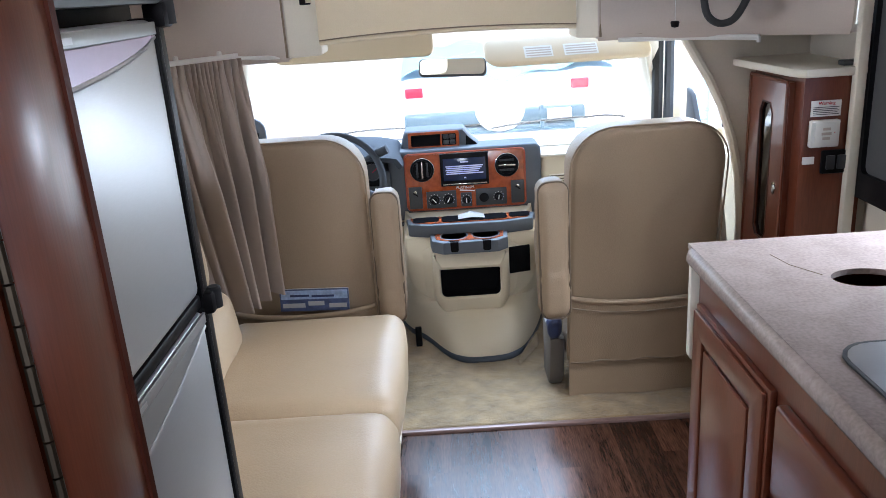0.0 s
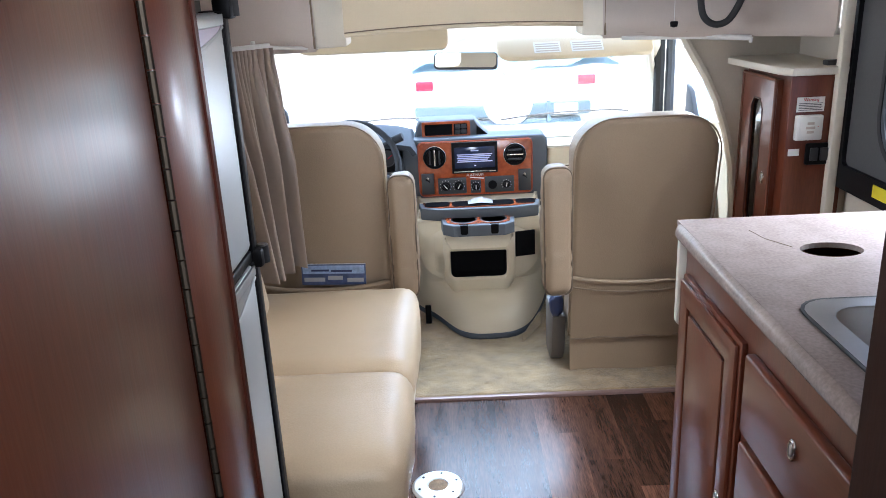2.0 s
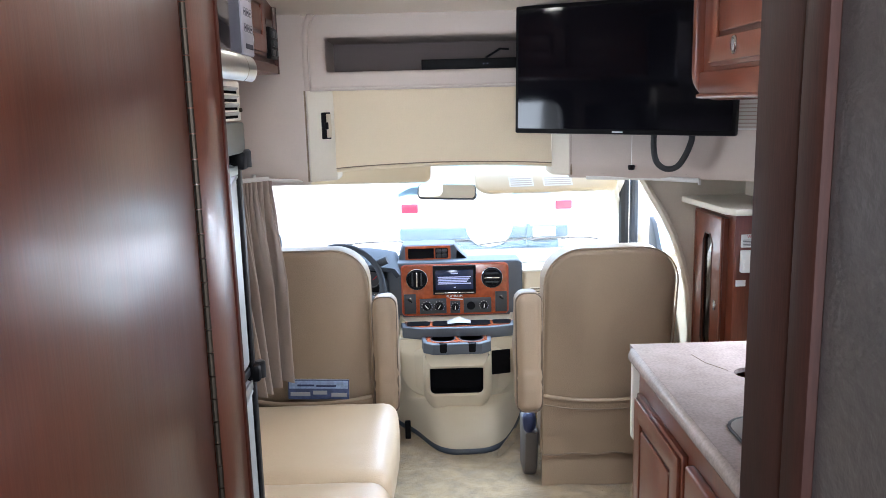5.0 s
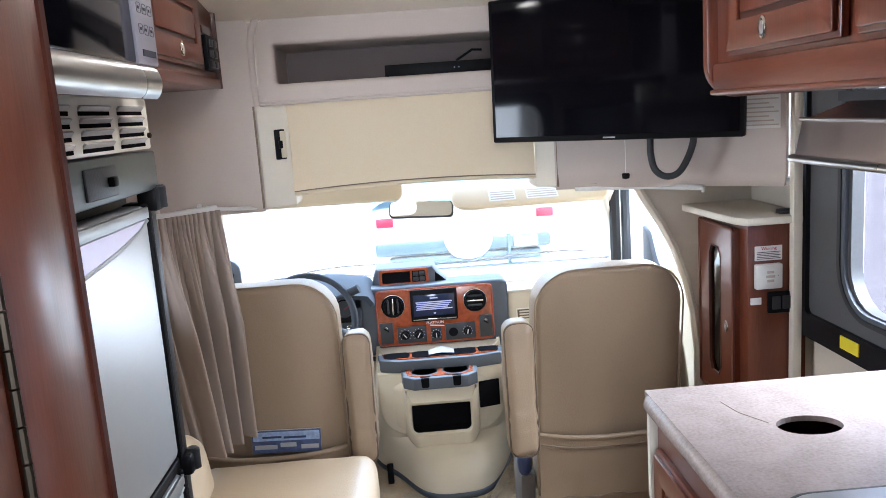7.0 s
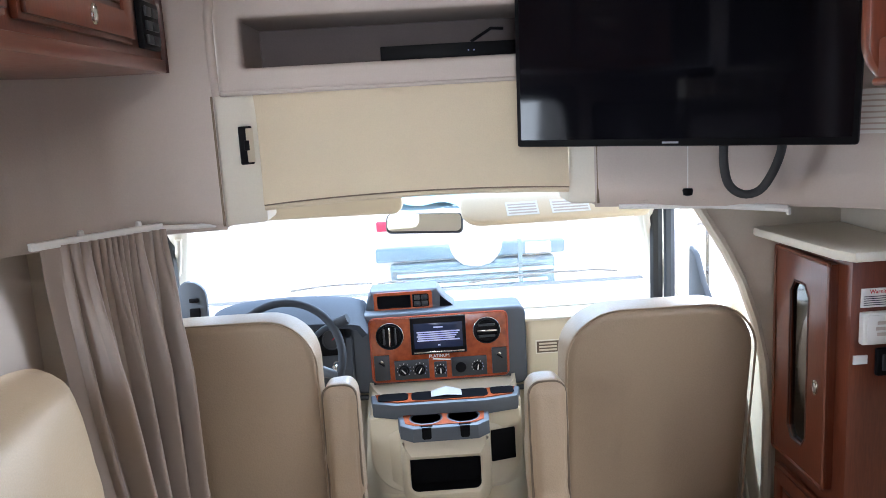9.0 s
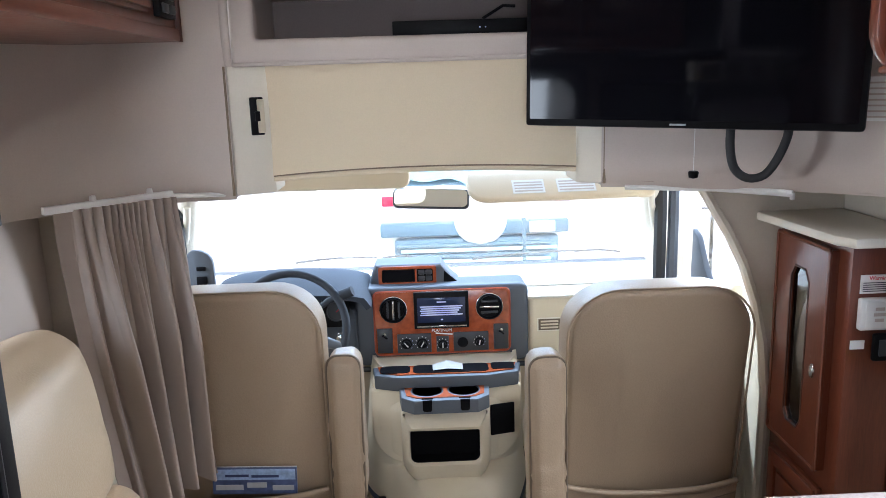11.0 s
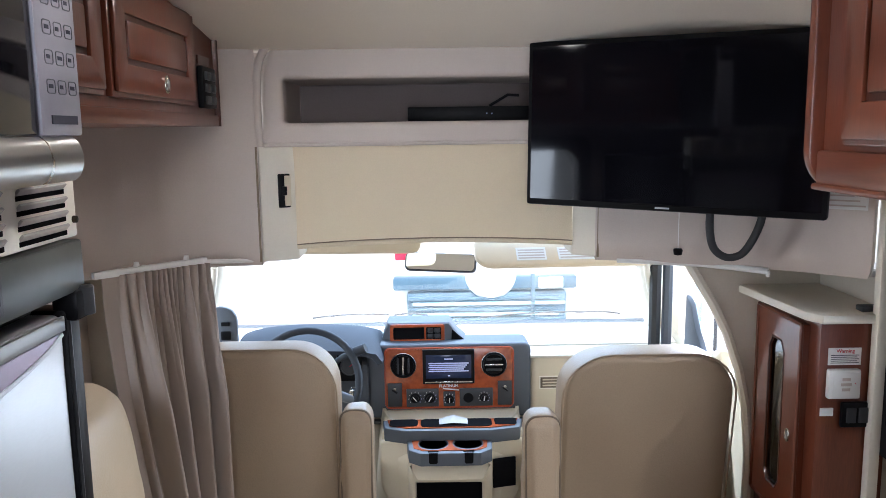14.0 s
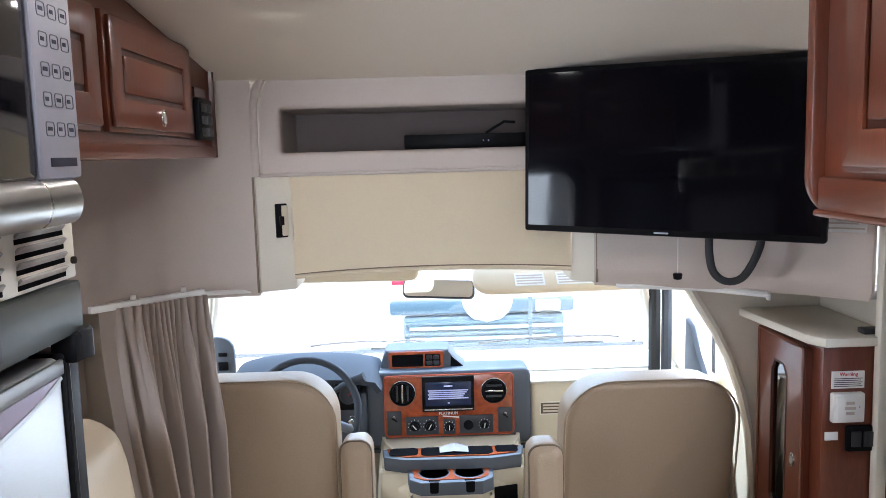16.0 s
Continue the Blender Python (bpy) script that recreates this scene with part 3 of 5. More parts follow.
part("back_cushion", moved(pillow(-0.085, 0.085, -0.29, 0.29, 0.17, 0.55, 0.075, 0.02, 16, 9), pose(-0.70, 1.81, 0.40, 0, -8, 0)), LEATHER, sofa)
part("lumbar_cushion", moved(pillow(-0.10, 0.10, -0.29, 0.29, 0.0, 0.20, 0.06, 0.015, 16, 11), pose(-0.685, 1.81, 0.40, 0, -8, 0)), LEATHER, sofa)
part("back_cushion", moved(pillow(-0.085, 0.085, -0.20, 0.20, 0.20, 0.53, 0.07, 0.02, 16, 12), pose(-0.715, 1.30, 0.40, 0, -8, 0)), LEATHER, sofa)
part("lumbar_cushion", moved(pillow(-0.10, 0.10, -0.20, 0.20, 0.0, 0.23, 0.06, 0.015, 16, 14), pose(-0.70, 1.30, 0.40, 0, -8, 0)), LEATHER, sofa)
for y0, y1 in ((1.705, 2.26), (1.275, 1.70)):
    part("piping", tube([(-0.168, y0 + 0.03, 0.30), (-0.166, (y0 + y1) / 2, 0.302), (-0.168, y1 - 0.03, 0.30)], 0.0035, 6), POST, sofa)

DOORTRIM = surface("grey_door_trim", (0.34, 0.36, 0.37), 0.35, metal=0.4, vary=0.05, bump=0.02)
fridge = thing("fridge", (-0.66, 0.96, 0.0), "silver two-door refrigerator with black frame", "refrigerator")
part("body", box(-0.92, -0.427, 0.67, 1.228, 0.03, 1.375, 0.006), BLACK, fridge)
for z0, z1 in ((0.918, 1.303), (0.10, 0.893)):
    upper = z0 > 0.5
    d = part("door", prism(rounded(0.69, 1.186, z0, z1, 0.012, 3), 0.038, "x", -0.425, 0.008), STEEL, fridge, "brushed silver door panel")
    part("edge_strip", box(-0.425, -0.385, 1.188, 1.222, z0 - 0.012, z1 + 0.002, 0.005), FRAMEBLACK, d, "black hinge-side edge strip")
    part("edge_bead", tube([(-0.3855, 1.193, z0), (-0.3855, 1.193, z1 - 0.01)], 0.003, 6), DARK_PL, d)
    part("bottom_strip", box(-0.424, -0.388, 0.69, 1.188, z0 - 0.022, z0 - 0.002, 0.004), BLACK, d)
    top, deep = z1 - 0.020, 0.042 if upper else 0.056
    rec = [(0.69 + 0.485 * i / 14, top - deep * (1 - (i / 14) ** 2.2) ** (0.75 if upper else 1.0)) for i in range(15)]
    rec += [(1.178, top), (0.69, top)]
    part("handle_recess", prism(rec, 0.004, "x", -0.3885), LILAC if upper else DOORTRIM, d, "curved handle recess")
    part("recess_lip", tube([(-0.386, a, b - 0.002) for a, b in rec[:15]], 0.0035, 6), STEEL, d)
    part("top_trim", box(-0.3878, -0.3835, 0.70, 1.182, top + 0.001, z1 - 0.003, 0.001), DOORTRIM, d, "grey trim along the door top")
    part("maker_bar", box(-0.3838, -0.3828, 0.86, 0.93, top + 0.005, top + 0.012), STEEL, d)
    hinge = part("hinge", box(-0.402, -0.372, 1.190, 1.228, z1 - 0.012, z1 + 0.022, 0.006), FRAMEBLACK, d, "black plastic hinge cap")
    part("hinge_pin", lathe([(0.011, 0.0), (0.011, 0.030), (0.008, 0.033), (0.0, 0.033)], (-0.376, 1.214, z1 - 0.008), "z", 12), DARK_PL, hinge)
part("control_panel", box(-0.425, -0.376, 0.69, 1.222, 1.322, 1.378, 0.004), surface("fridge_grey_panel", (0.060, 0.070, 0.068), 0.38, bump=0.02), fridge, "grey control strip")
kp = part("control_dial", box(-0.377, -0.3725, 0.95, 1.05, 1.330, 1.368, 0.003), DARK_PL, fridge)
part("knob", box(-0.374, -0.364, 1.015, 1.031, 1.342, 1.355, 0.003), BLACK, kp)

LOUVRE = surface("grey_louvre_metal", (0.42, 0.40, 0.38), 0.5, metal=0.3, vary=0.1, bump=0.02)
vent = thing("vent_panel", (-0.40, 0.95, 1.38), "white louvred vent panel above the refrigerator", "vent")
part("plate", box(-0.42, -0.38, 0.67, 1.222, 1.381, 1.452, 0.003), OFFWHITE, vent)
for c in range(4):
    for r in range(4):
        y = 0.72 + c * 0.125
        m = pose(-0.3795, y + 0.052, 1.393 + r * 0.0145, 0, 42, 0)
        part("louvre", moved(box(-0.0016, 0.0016, -0.048, 0.048, -0.0052, 0.0052, 0.0006), m), LOUVRE, vent)
        part("slot", box(-0.3805, -0.3796, y + 0.003, y + 0.101, 1.3855 + r * 0.0145, 1.3905 + r * 0.0145), BIN, vent)
part("screw", lathe([(0.004, 0), (0.004, 0.004), (0.002, 0.005)], (-0.38, 1.213, 1.40), "x", 10), BRASS, vent)

KEYGREY = surface("grey_key_outline", (0.10, 0.10, 0.12), 0.5, metal=0.2, vary=0.05, bump=0)
micro = thing("microwave", (-0.6, 0.9, 1.45), "silver microwave oven with a black door", "microwave")
part("body", box(-0.90, -0.345, 0.66, 1.142, 1.487, 1.80, 0.004), DARK_PL, micro)
part("door", box(-0.352, -0.332, 0.66, 1.058, 1.489, 1.80, 0.004), SCREEN, micro, "black glass door")
cp = part("control_panel", box(-0.352, -0.330, 1.061, 1.142, 1.489, 1.80, 0.004), surface("lilac_silver_keypad", (0.33, 0.32, 0.37), 0.45, metal=0.2, vary=0.05, bump=0.02), micro, "silver keypad panel")
for r in range(8):
    for c in range(3):
        y, z = 1.074 + c * 0.021, 1.527 + r * 0.026
        k = part("key", ring_plate(rounded(y, y + 0.016, z, z + 0.013, 0.003, 3), rounded(y + 0.0009, y + 0.0151, z + 0.0009, z + 0.0121, 0.0022, 3), 0.0008, "x", -0.3303), KEYGREY, cp)
        part("key_mark", box(-0.3303, -0.3296, y + 0.004, y + 0.012 - 0.002 * ((r + c) % 2), z + 0.005, z + 0.0085), INK, k)
part("display", box(-0.3305, -0.3285, 1.072, 1.132, 1.745, 1.78), SCREEN, cp)
part("brand_bar", box(-0.3305, -0.3287, 1.078, 1.128, 1.5, 1.508), INK, cp)
hd = sheet(lambda u, v: (-0.334 + 0.010 * math.sin(v * math.pi) ** 0.6, 0.66 + 0.464 * u, 1.447 + 0.042 * v), 4, 10, 0.012)
part("handle_bar", hd, STAINLESS, micro, "rounded stainless pull bar", 60)
part("filler", box(-0.92, -0.40, 0.66, 1.25, 1.801, 1.87), CHERRY, micro)


def raised_door(parent, name, u0, u1, v0, v1, plane, out, grain, axis="x", rail=0.055, top=None):
    """A frame-and-raised-panel door in a plane of constant x, on the side `out`."""
    t = 0.020 * out
    d = part(name, prism([(u0, v0), (u1, v0), (u1, v1), (u0, v1)], 0.6 * t, axis, plane, 0.003), grain, parent, "cherry raised-panel door")
    e = 0.008

    def square(g):
        return [(u0 + g, v0 + g), (u1 - g, v0 + g), (u1 - g, v1 - g), (u0 + g, v1 - g)]

    rim = ring_plate(square(e), square(rail), 0.4 * t, axis, plane + 0.6 * t)
    bmesh.ops.bevel(rim, geom=[q for q in rim.edges if q.is_manifold], offset=0.0025, segments=2, affect="EDGES", profile=0.5, clamp_overlap=True)
    part("frame", rim, grain, d)
    # groove drawn as a thin flat strip in the darker cherry
    part("groove", ring_plate(square(rail - 0.0005), square(rail + 0.012), 0.001 * out, axis, plane + 0.61 * t), CHERRY_DARK, d, "dark groove strip round the panel")
    if u1 - u0 > 2.6 * rail and v1 - v0 > 2.6 * rail:
        part("raised_panel", prism(square(rail + 0.010), 0.4 * t, axis, plane + 0.6 * t, 0.007), grain, d)
    return d


def knob(parent, x, y, z, out=1):
    """A flat oval push latch: a ring with a dished button."""
    bm = lathe([(0.0135, 0.0), (0.0135, 0.003 * out), (0.0115, 0.005 * out), (0.0095, 0.0045 * out), (0.009, 0.002 * out), (0.0, 0.002 * out)], (0, 0, 0), "x", 24)
    k = part("knob", moved(bm, pose(x, y, z) @ Matrix.Diagonal((1, 0.8, 1.3, 1))), CHROME, parent, "satin nickel oval push latch", 50)
    bm = lathe([(0.0078, 0.002 * out), (0.0078, 0.0035 * out), (0.006, 0.0048 * out), (0.0, 0.0052 * out)], (0, 0, 0), "x", 20)
    part("button", moved(bm, pose(x, y, z) @ Matrix.Diagonal((1, 0.8, 1.3, 1))), STAINLESS, k)
    return k


lc = thing("wall_cabinet", (-0.72, 1.8, 1.508), "cherry wall cabinet with raised-panel doors above the sofa", "cabinet", "wall cabinets")


def lc_top(y):
    return ceiling_z(-0.516, y) - 0.005


ys = [1.15 + 1.18 * i / 10 for i in range(11)]
part("body", prism([(1.15, 1.508), (2.33, 1.508)] + [(y, lc_top(y)) for y in ys[::-1]], -0.38, "x", -0.52, 0.002), CHERRY, lc)
part("bottom_rail", box(-0.522, -0.512, 1.15, 2.33, 1.508, 1.535, 0.003), CHERRY_H, lc)
part("corner_post", tube([(-0.518, 2.33, 1.508), (-0.518, 2.33, 1.738)], 0.010, 8), CHERRY_DARK, lc)
part("top_trim", tube([(-0.512, y, lc_top(y) - 0.002) for y in ys], 0.007, 6), POST, lc, "white trim along the ceiling")
for y0, y1 in ((1.21, 1.635), (1.668, 2.118)):
    d = raised_door(lc, "door", y0, y1, 1.552, 1.748, -0.519, 1, CHERRY, rail=0.056)
    knob(d, -0.500, y1 - 0.205, 1.585)
panel = thing("monitor_unit", (-0.505, 2.206, 1.545), "black control panel on the wall cabinet", "control panel")
part("plate", box(-0.5115, -0.497, 2.155, 2.258, 1.548, 1.64, 0.003), BLACK, panel)
for r in range(3):
    for c in range(2):
        part("switch", box(-0.498, -0.491, 2.166 + c * 0.042, 2.198 + c * 0.042, 1.556 + r * 0.027, 1.575 + r * 0.027, 0.003), DARK_PL, panel)
part("plate_label", box(-0.512, -0.508, 2.162, 2.25, 1.645, 1.665), CHERRY_DARK, panel)

# ---- kitchen side ----
kc = thing("kitchen_cabinet", (0.74, 1.06, 0.0), "cherry kitchen base cabinet with a raised-panel door and drawers", "cabinet", "kitchen units")
part("front_panel", box(0.44, 0.456, 0.497, 1.478, 0.0, 0.829, 0.003), CHERRY, kc)
part("back_panel", box(1.04, 1.055, 0.497, 1.478, 0.0, 0.829), CHERRY_DARK, kc)
for y0, y1 in ((0.497, 0.512), (1.462, 1.478)):
    part("end_panel", box(0.4565, 1.0395, y0, y1, 0.0, 0.829), CHERRY, kc)
part("bottom_panel", box(0.4565, 1.0395, 0.5125, 1.4615, 0.06, 0.075), CHERRY_DARK, kc)
part("inner_lining", box(0.4565, 1.0395, 1.10, 1.116, 0.075, 0.80), CHERRY_DARK, kc)
d = raised_door(kc, "door", 1.12, 1.455, 0.09, 0.735, 0.441, -1, CHERRY)
knob(d, 0.422, 1.16, 0.40, -1)
for z0, z1 in ((0.59, 0.735), (0.40, 0.572), (0.09, 0.382)):
    dr = part("drawer", prism([(0.70, z0), (1.085, z0), (1.085, z1), (0.70, z1)], -0.02, "x", 0.441, 0.006, 3), CHERRY_H, kc, "cherry drawer front")
    knob(dr, 0.421, 0.885, (z0 + z1) / 2 + 0.02, -1)

top = thing("countertop", (0.74, 1.07, 0.806), "mauve-grey speckled solid-surface countertop with a round cut-out", "countertop")
HOLE = (0.636, 1.27)


SINK = (0.49, 0.97, 0.68, 1.02)


def counter_slab():
    """One slab with a sink cut-out and a round hole."""
    out = bmesh.new()
    xs, ys = (0.42, SINK[0], 0.55, 0.73, SINK[1], 1.055), (0.497, SINK[2], SINK[3], 1.18, 1.36, 1.489)
    z = 0.841
    for i in range(5):
        for j in range(5):
            if j == 1 and 1 <= i <= 3 or (i == 2 and j == 3):
                continue
            out.faces.new([out.verts.new(p) for p in ((xs[i], ys[j], z), (xs[i + 1], ys[j], z), (xs[i + 1], ys[j + 1], z), (xs[i], ys[j + 1], z))])
    hx, hy = HOLE
    corners = [math.atan2(y - hy, x - hx) for x in (0.55, 0.73) for y in (1.18, 1.36)]
    angles = sorted([i * math.tau / 28 - math.pi + 0.01 for i in range(28)] + corners)
    ring = []
    for a in angles:
        dx, dy = math.cos(a), math.sin(a)
        k = min((0.73 - hx if dx > 0 else 0.55 - hx) / dx, (1.36 - hy if dy > 0 else 1.18 - hy) / dy)
        ring.append((out.verts.new((hx + 0.055 * dx, hy + 0.040 * dy, z)), out.verts.new((hx + k * dx, hy + k * dy, z))))
    for p, q in zip(ring, ring[1:] + ring[:1]):
        out.faces.new((p[0], p[1], q[1], q[0]))
    bmesh.ops.remove_doubles(out, verts=out.verts, dist=1e-5)
    grown = bmesh.ops.extrude_face_region(out, geom=list(out.faces))
    bmesh.ops.translate(out, vec=(0, 0, -0.010), verts=[v for v in grown["geom"] if isinstance(v, bmesh.types.BMVert)])
    return out


slab = counter_slab()
part("slab", slab, COUNTER, top, smooth=0)
part("edge_roll", tube([(0.424, 0.498, 0.8235), (0.424, 1.455, 0.8235), (0.433, 1.478, 0.8235), (0.455, 1.4875, 0.8235), (1.05, 1.4875, 0.8235)], 0.0174, 12), COUNTER, top, smooth=60)
part("drop_leaf", prism(rounded(0.425, 1.04, 0.60, 0.806, (0.02, 0.02, 0, 0), 4), 0.016, "y", 1.482, 0.004), OFFWHITE, top, "folded pale drop-leaf")
part("crack", tube([(0.535, 1.40, 0.8413), (0.545, 1.345, 0.8413), (0.575, 1.29, 0.8413)], 0.0007, 4), SEAM, top)
sink = thing("sink", (0.73, 0.85, 0.70), "stainless steel kitchen sink", "sink")
part("rim", ring_plate(rounded(SINK[0] - 0.02, SINK[1] + 0.02, SINK[2] - 0.01, SINK[3] + 0.02, 0.05, 5), rounded(SINK[0] + 0.012, SINK[1] - 0.012, SINK[2] + 0.012, SINK[3] - 0.012, 0.05, 5), 0.003, "z", 0.8415), STAINLESS, sink)
part("gasket", ring_plate(rounded(SINK[0] - 0.025, SINK[1] + 0.025, SINK[2] - 0.015, SINK[3] + 0.025, 0.053, 5), rounded(SINK[0] - 0.019, SINK[1] + 0.019, SINK[2] - 0.009, SINK[3] + 0.019, 0.05, 5), 0.003, "z", 0.8413), DARK_PL, sink)
bowl = bmesh.new()
levels = [(0.0, 0.842), (0.006, 0.80), (0.012, 0.72), (0.03, 0.69), (0.08, 0.68)]
rings = []
for g, z in levels:
    rings.append([bowl.verts.new((a, b, z)) for a, b in rounded(SINK[0] + 0.011 + g, SINK[1] - 0.011 - g, SINK[2] + 0.011 + g, SINK[3] - 0.011 - g, 0.05, 5)])
for q, w in zip(rings, rings[1:]):
    for i in range(len(q)):
        bowl.faces.new((q[i], q[(i + 1) % len(q)], w[(i + 1) % len(q)], w[i]))
bowl.faces.new(rings[-1])
part("bowl", bowl, STAINLESS, sink, smooth=60)

rc = thing("wall_cabinet", (0.8, 1.07, 1.40), "cherry wall cabinet with a rounded end above the kitchen", "cabinet", "wall cabinets")
part("body", box(0.565, 1.055, 0.635, 1.477, 1.42, 1.80, 0.004), CHERRY, rc)
part("end_panel", prism(rounded(0.546, 1.05, 1.394, 1.83, (0.06, 0, 0, 0.02), 8), 0.022, "y", 1.478, 0.006), CHERRY, rc, "rounded cherry end panel")
part("bottom_rail", box(0.556, 0.575, 0.635, 1.4775, 1.398, 1.455, 0.005), CHERRY_H, rc)
part("lower_bead", tube([(0.556, 0.64, 1.404), (0.556, 1.4775, 1.404)], 0.005, 8), CHERRY_H, rc, smooth=60)
for y0, y1 in ((1.045, 1.40), (0.655, 1.01)):
    d = raised_door(rc, "door", y0, y1, 1.463, 1.80, 0.564, -1, CHERRY)
    knob(d, 0.544, y0 + 0.20, 1.497, -1)

hood = thing("range_hood", (0.85, 1.0, 1.275), "stainless range hood under the kitchen wall cabinet", "range hood")
# warm tint in the steel colour stands in for the reflected cherry cabinets
part("canopy", prism([(0.655, 1.288), (1.055, 1.288), (1.055, 1.390), (0.80, 1.390), (0.668, 1.348), (0.660, 1.310)], 0.72, "y", 0.65, 0.003), surface("cherry_reflection_steel", (0.56, 0.48, 0.46), 0.36, metal=1.0, vary=0.06, scale=4, grain=120, bump=0.02, stretch=(1, 8, 1)), hood, "brushed steel hood canopy")
part("lower_lip", tube([(0.652, 0.65, 1.284), (0.652, 1.372, 1.284), (1.05, 1.372, 1.284)], 0.007, 8), STAINLESS, hood, "bright rolled lower lip", 60)
part("upper_bead", tube([(0.667, 0.65, 1.350), (0.667, 1.371, 1.350)], 0.0035, 8), STAINLESS, hood, smooth=60)
part("mount", box(0.72, 1.05, 0.66, 1.35, 1.376, 1.392), DARK_PL, hood)

# ---- right corner cabinet ----
cc = thing("corner_cabinet", (0.97, 2.26, 0.0), "cherry corner cabinet with a narrow smoked-glass door", "cabinet")
part("body", prism([(0.893, 2.098), (1.056, 2.098), (1.056, 2.448), (0.905, 2.448), (0.893, 2.36)], 1.045, "z", 0.0, 0.003), CHERRY, cc)
part("top", prism([(0.835, 2.44), (0.862, 2.12), (0.885, 2.075), (1.058, 2.075), (1.058, 2.449), (0.84, 2.449)], 0.022, "z", 1.045, 0.006), OFFWHITE, cc, "ivory laminate top")
pane_edge = [(2.250, 0.575), (2.300, 0.575), (2.318, 0.600), (2.318, 0.935), (2.300, 0.962), (2.250, 0.962), (2.232, 0.935), (2.232, 0.600)]
door_edge = [(2.150, 0.515), (2.390, 0.515), (2.392, 0.520), (2.392, 1.022), (2.390, 1.027), (2.150, 1.027), (2.148, 1.022), (2.148, 0.520)]
cd = part("door", ring_plate(door_edge, pane_edge, -0.02, "x", 0.892), CHERRY, cc, "cherry door frame with smoked glass")
part("door_bead", tube([(0.872, a, b) for a, b in door_edge], 0.005, 6, True), CHERRY, cd)
part("pane_bead", tube([(0.8725, a, b) for a, b in pane_edge], 0.003, 6, True), CHERRY_DARK, cd)
part("door_glass", box(0.879, 0.882, 2.228, 2.322, 0.57, 0.967), SMOKEDGLASS, cd, "dark reflecting glass")
knob(cd, 0.872, 2.19, 0.74, -1)
raised_door(cc, "lower_door", 2.148, 2.392, 0.06, 0.47, 0.892, -1, CHERRY, rail=0.045)
ws = thing("warning_label", (0.945, 2.097, 0.93), "small white warning label with a red heading", "label")
part("card", box(0.912, 0.987, 2.0945, 2.0975, 0.945, 0.985), PAPER, ws)
writing("heading", "Warning", 0.012, (0.95, 2.0938, 0.978), (90, 0, 0), RED, ws)
for i in range(5):
    part("text_line", box(0.917, 0.982 - 0.004 * (i % 2), 2.0935, 2.0945, 0.9495 + i * 0.0045, 0.951 + i * 0.0045), INK, ws)
th = thing("gas_alarm", (0.945, 2.09, 0.868), "square white wall alarm on the corner cabinet", "alarm")
part("case", box(0.909, 0.983, 2.080, 2.0975, 0.868, 0.937, 0.004), WHITE_PL, th)
part("face", box(0.918, 0.980, 2.0775, 2.081, 0.873, 0.932, 0.002), WHITE_PL, th)
for i in range(3):
    part("grille", box(0.938 - 0.003 * (i == 1), 0.957 + 0.003 * (i == 1), 2.0765, 2.078, 0.888 + i * 0.012, 0.895 + i * 0.012, 0.0005), LINER, th)
part("light", box(0.967, 0.969, 2.0765, 2.078, 0.905, 0.907), RED, th)
solo("small_label", box(0.9, 0.93, 2.0945, 2.0975, 0.823, 0.842), PAPER, "tiny white printed label", "label")
so = thing("switch_plate", (0.985, 2.09, 0.79), "black double switch plate on the corner cabinet", "switch")
part("plate", box(0.945, 1.015, 2.084, 2.0975, 0.797, 0.858, 0.005), BLACK, so)
for i in range(2):
    part("rocker", box(0.955 + i * 0.028, 0.977 + i * 0.028, 2.079, 2.085, 0.81, 0.846, 0.002), DARK_PL, so)
solo("small_box", box(0.985, 1.03, 2.10, 2.13, 1.067, 1.08, 0.003), DARK_PL, "small dark grey gadget on the cabinet top", "gadget")

# ---- television ----
tvm = look((0.5555, 2.2085, 1.497), (0.5555 - 0.530, 2.2085 - 0.848, 1.497)) @ pose(0, 0, 0, 0, 0, 1.0)
tv = thing("television", (0.62, 2.26, 1.30), "large black flat-screen television on a wall arm", "television")
W, H = 0.708, 0.408
part("case", moved(box(-W / 2, W / 2, -H / 2, H / 2, 0.0, 0.035, 0.006), tvm), BLACK, tv)
part("screen", moved(box(-W / 2 + 0.012, W / 2 - 0.012, -H / 2 + 0.016, H / 2 - 0.012, -0.0015, 0.004), tvm), SCREEN, tv, "dark glossy screen")
part("brand_bar", moved(box(-0.017, 0.017, -H / 2 + 0.006, -H / 2 + 0.010, -0.001, 0.004), tvm), STEEL, tv)
part("bracket", moved(box(-0.08, 0.08, -0.1, 0.1, 0.035, 0.16, 0.01), tvm), DARK_PL, tv)
cable = [(x + 0.085, y - 0.055, z) for x, y, z in [(0.585, 2.27, 1.30), (0.583, 2.265, 1.25), (0.592, 2.26, 1.205), (0.62, 2.255, 1.183), (0.652, 2.245, 1.19), (0.674, 2.235, 1.225), (0.69, 2.23, 1.27), (0.692, 2.23, 1.30)]]
sm = []
for i in range(len(cable) - 1):
    a, b = Vector(cable[i]), Vector(cable[i + 1])
    p, q = Vector(cable[max(0, i - 1)]), Vector(cable[min(len(cable) - 1, i + 2)])
    for j in range(4):
        k = j / 4
        sm.append(0.5 * ((2 * a) + (b - p) * k + (2 * p - 5 * a + 4 * b - q) * k * k + (3 * a - p - 3 * b + q) * k ** 3))
sm.append(Vector(cable[-1]))
solo("cable_loop", tube(sm, 0.0095, 10), RUBBER, "black corrugated cable loop under the television", "cable", smooth=60)
pull = thing("pull_cord", (0.62, 2.30, 1.17), "black knob on a thin pull cord", "pull cord")
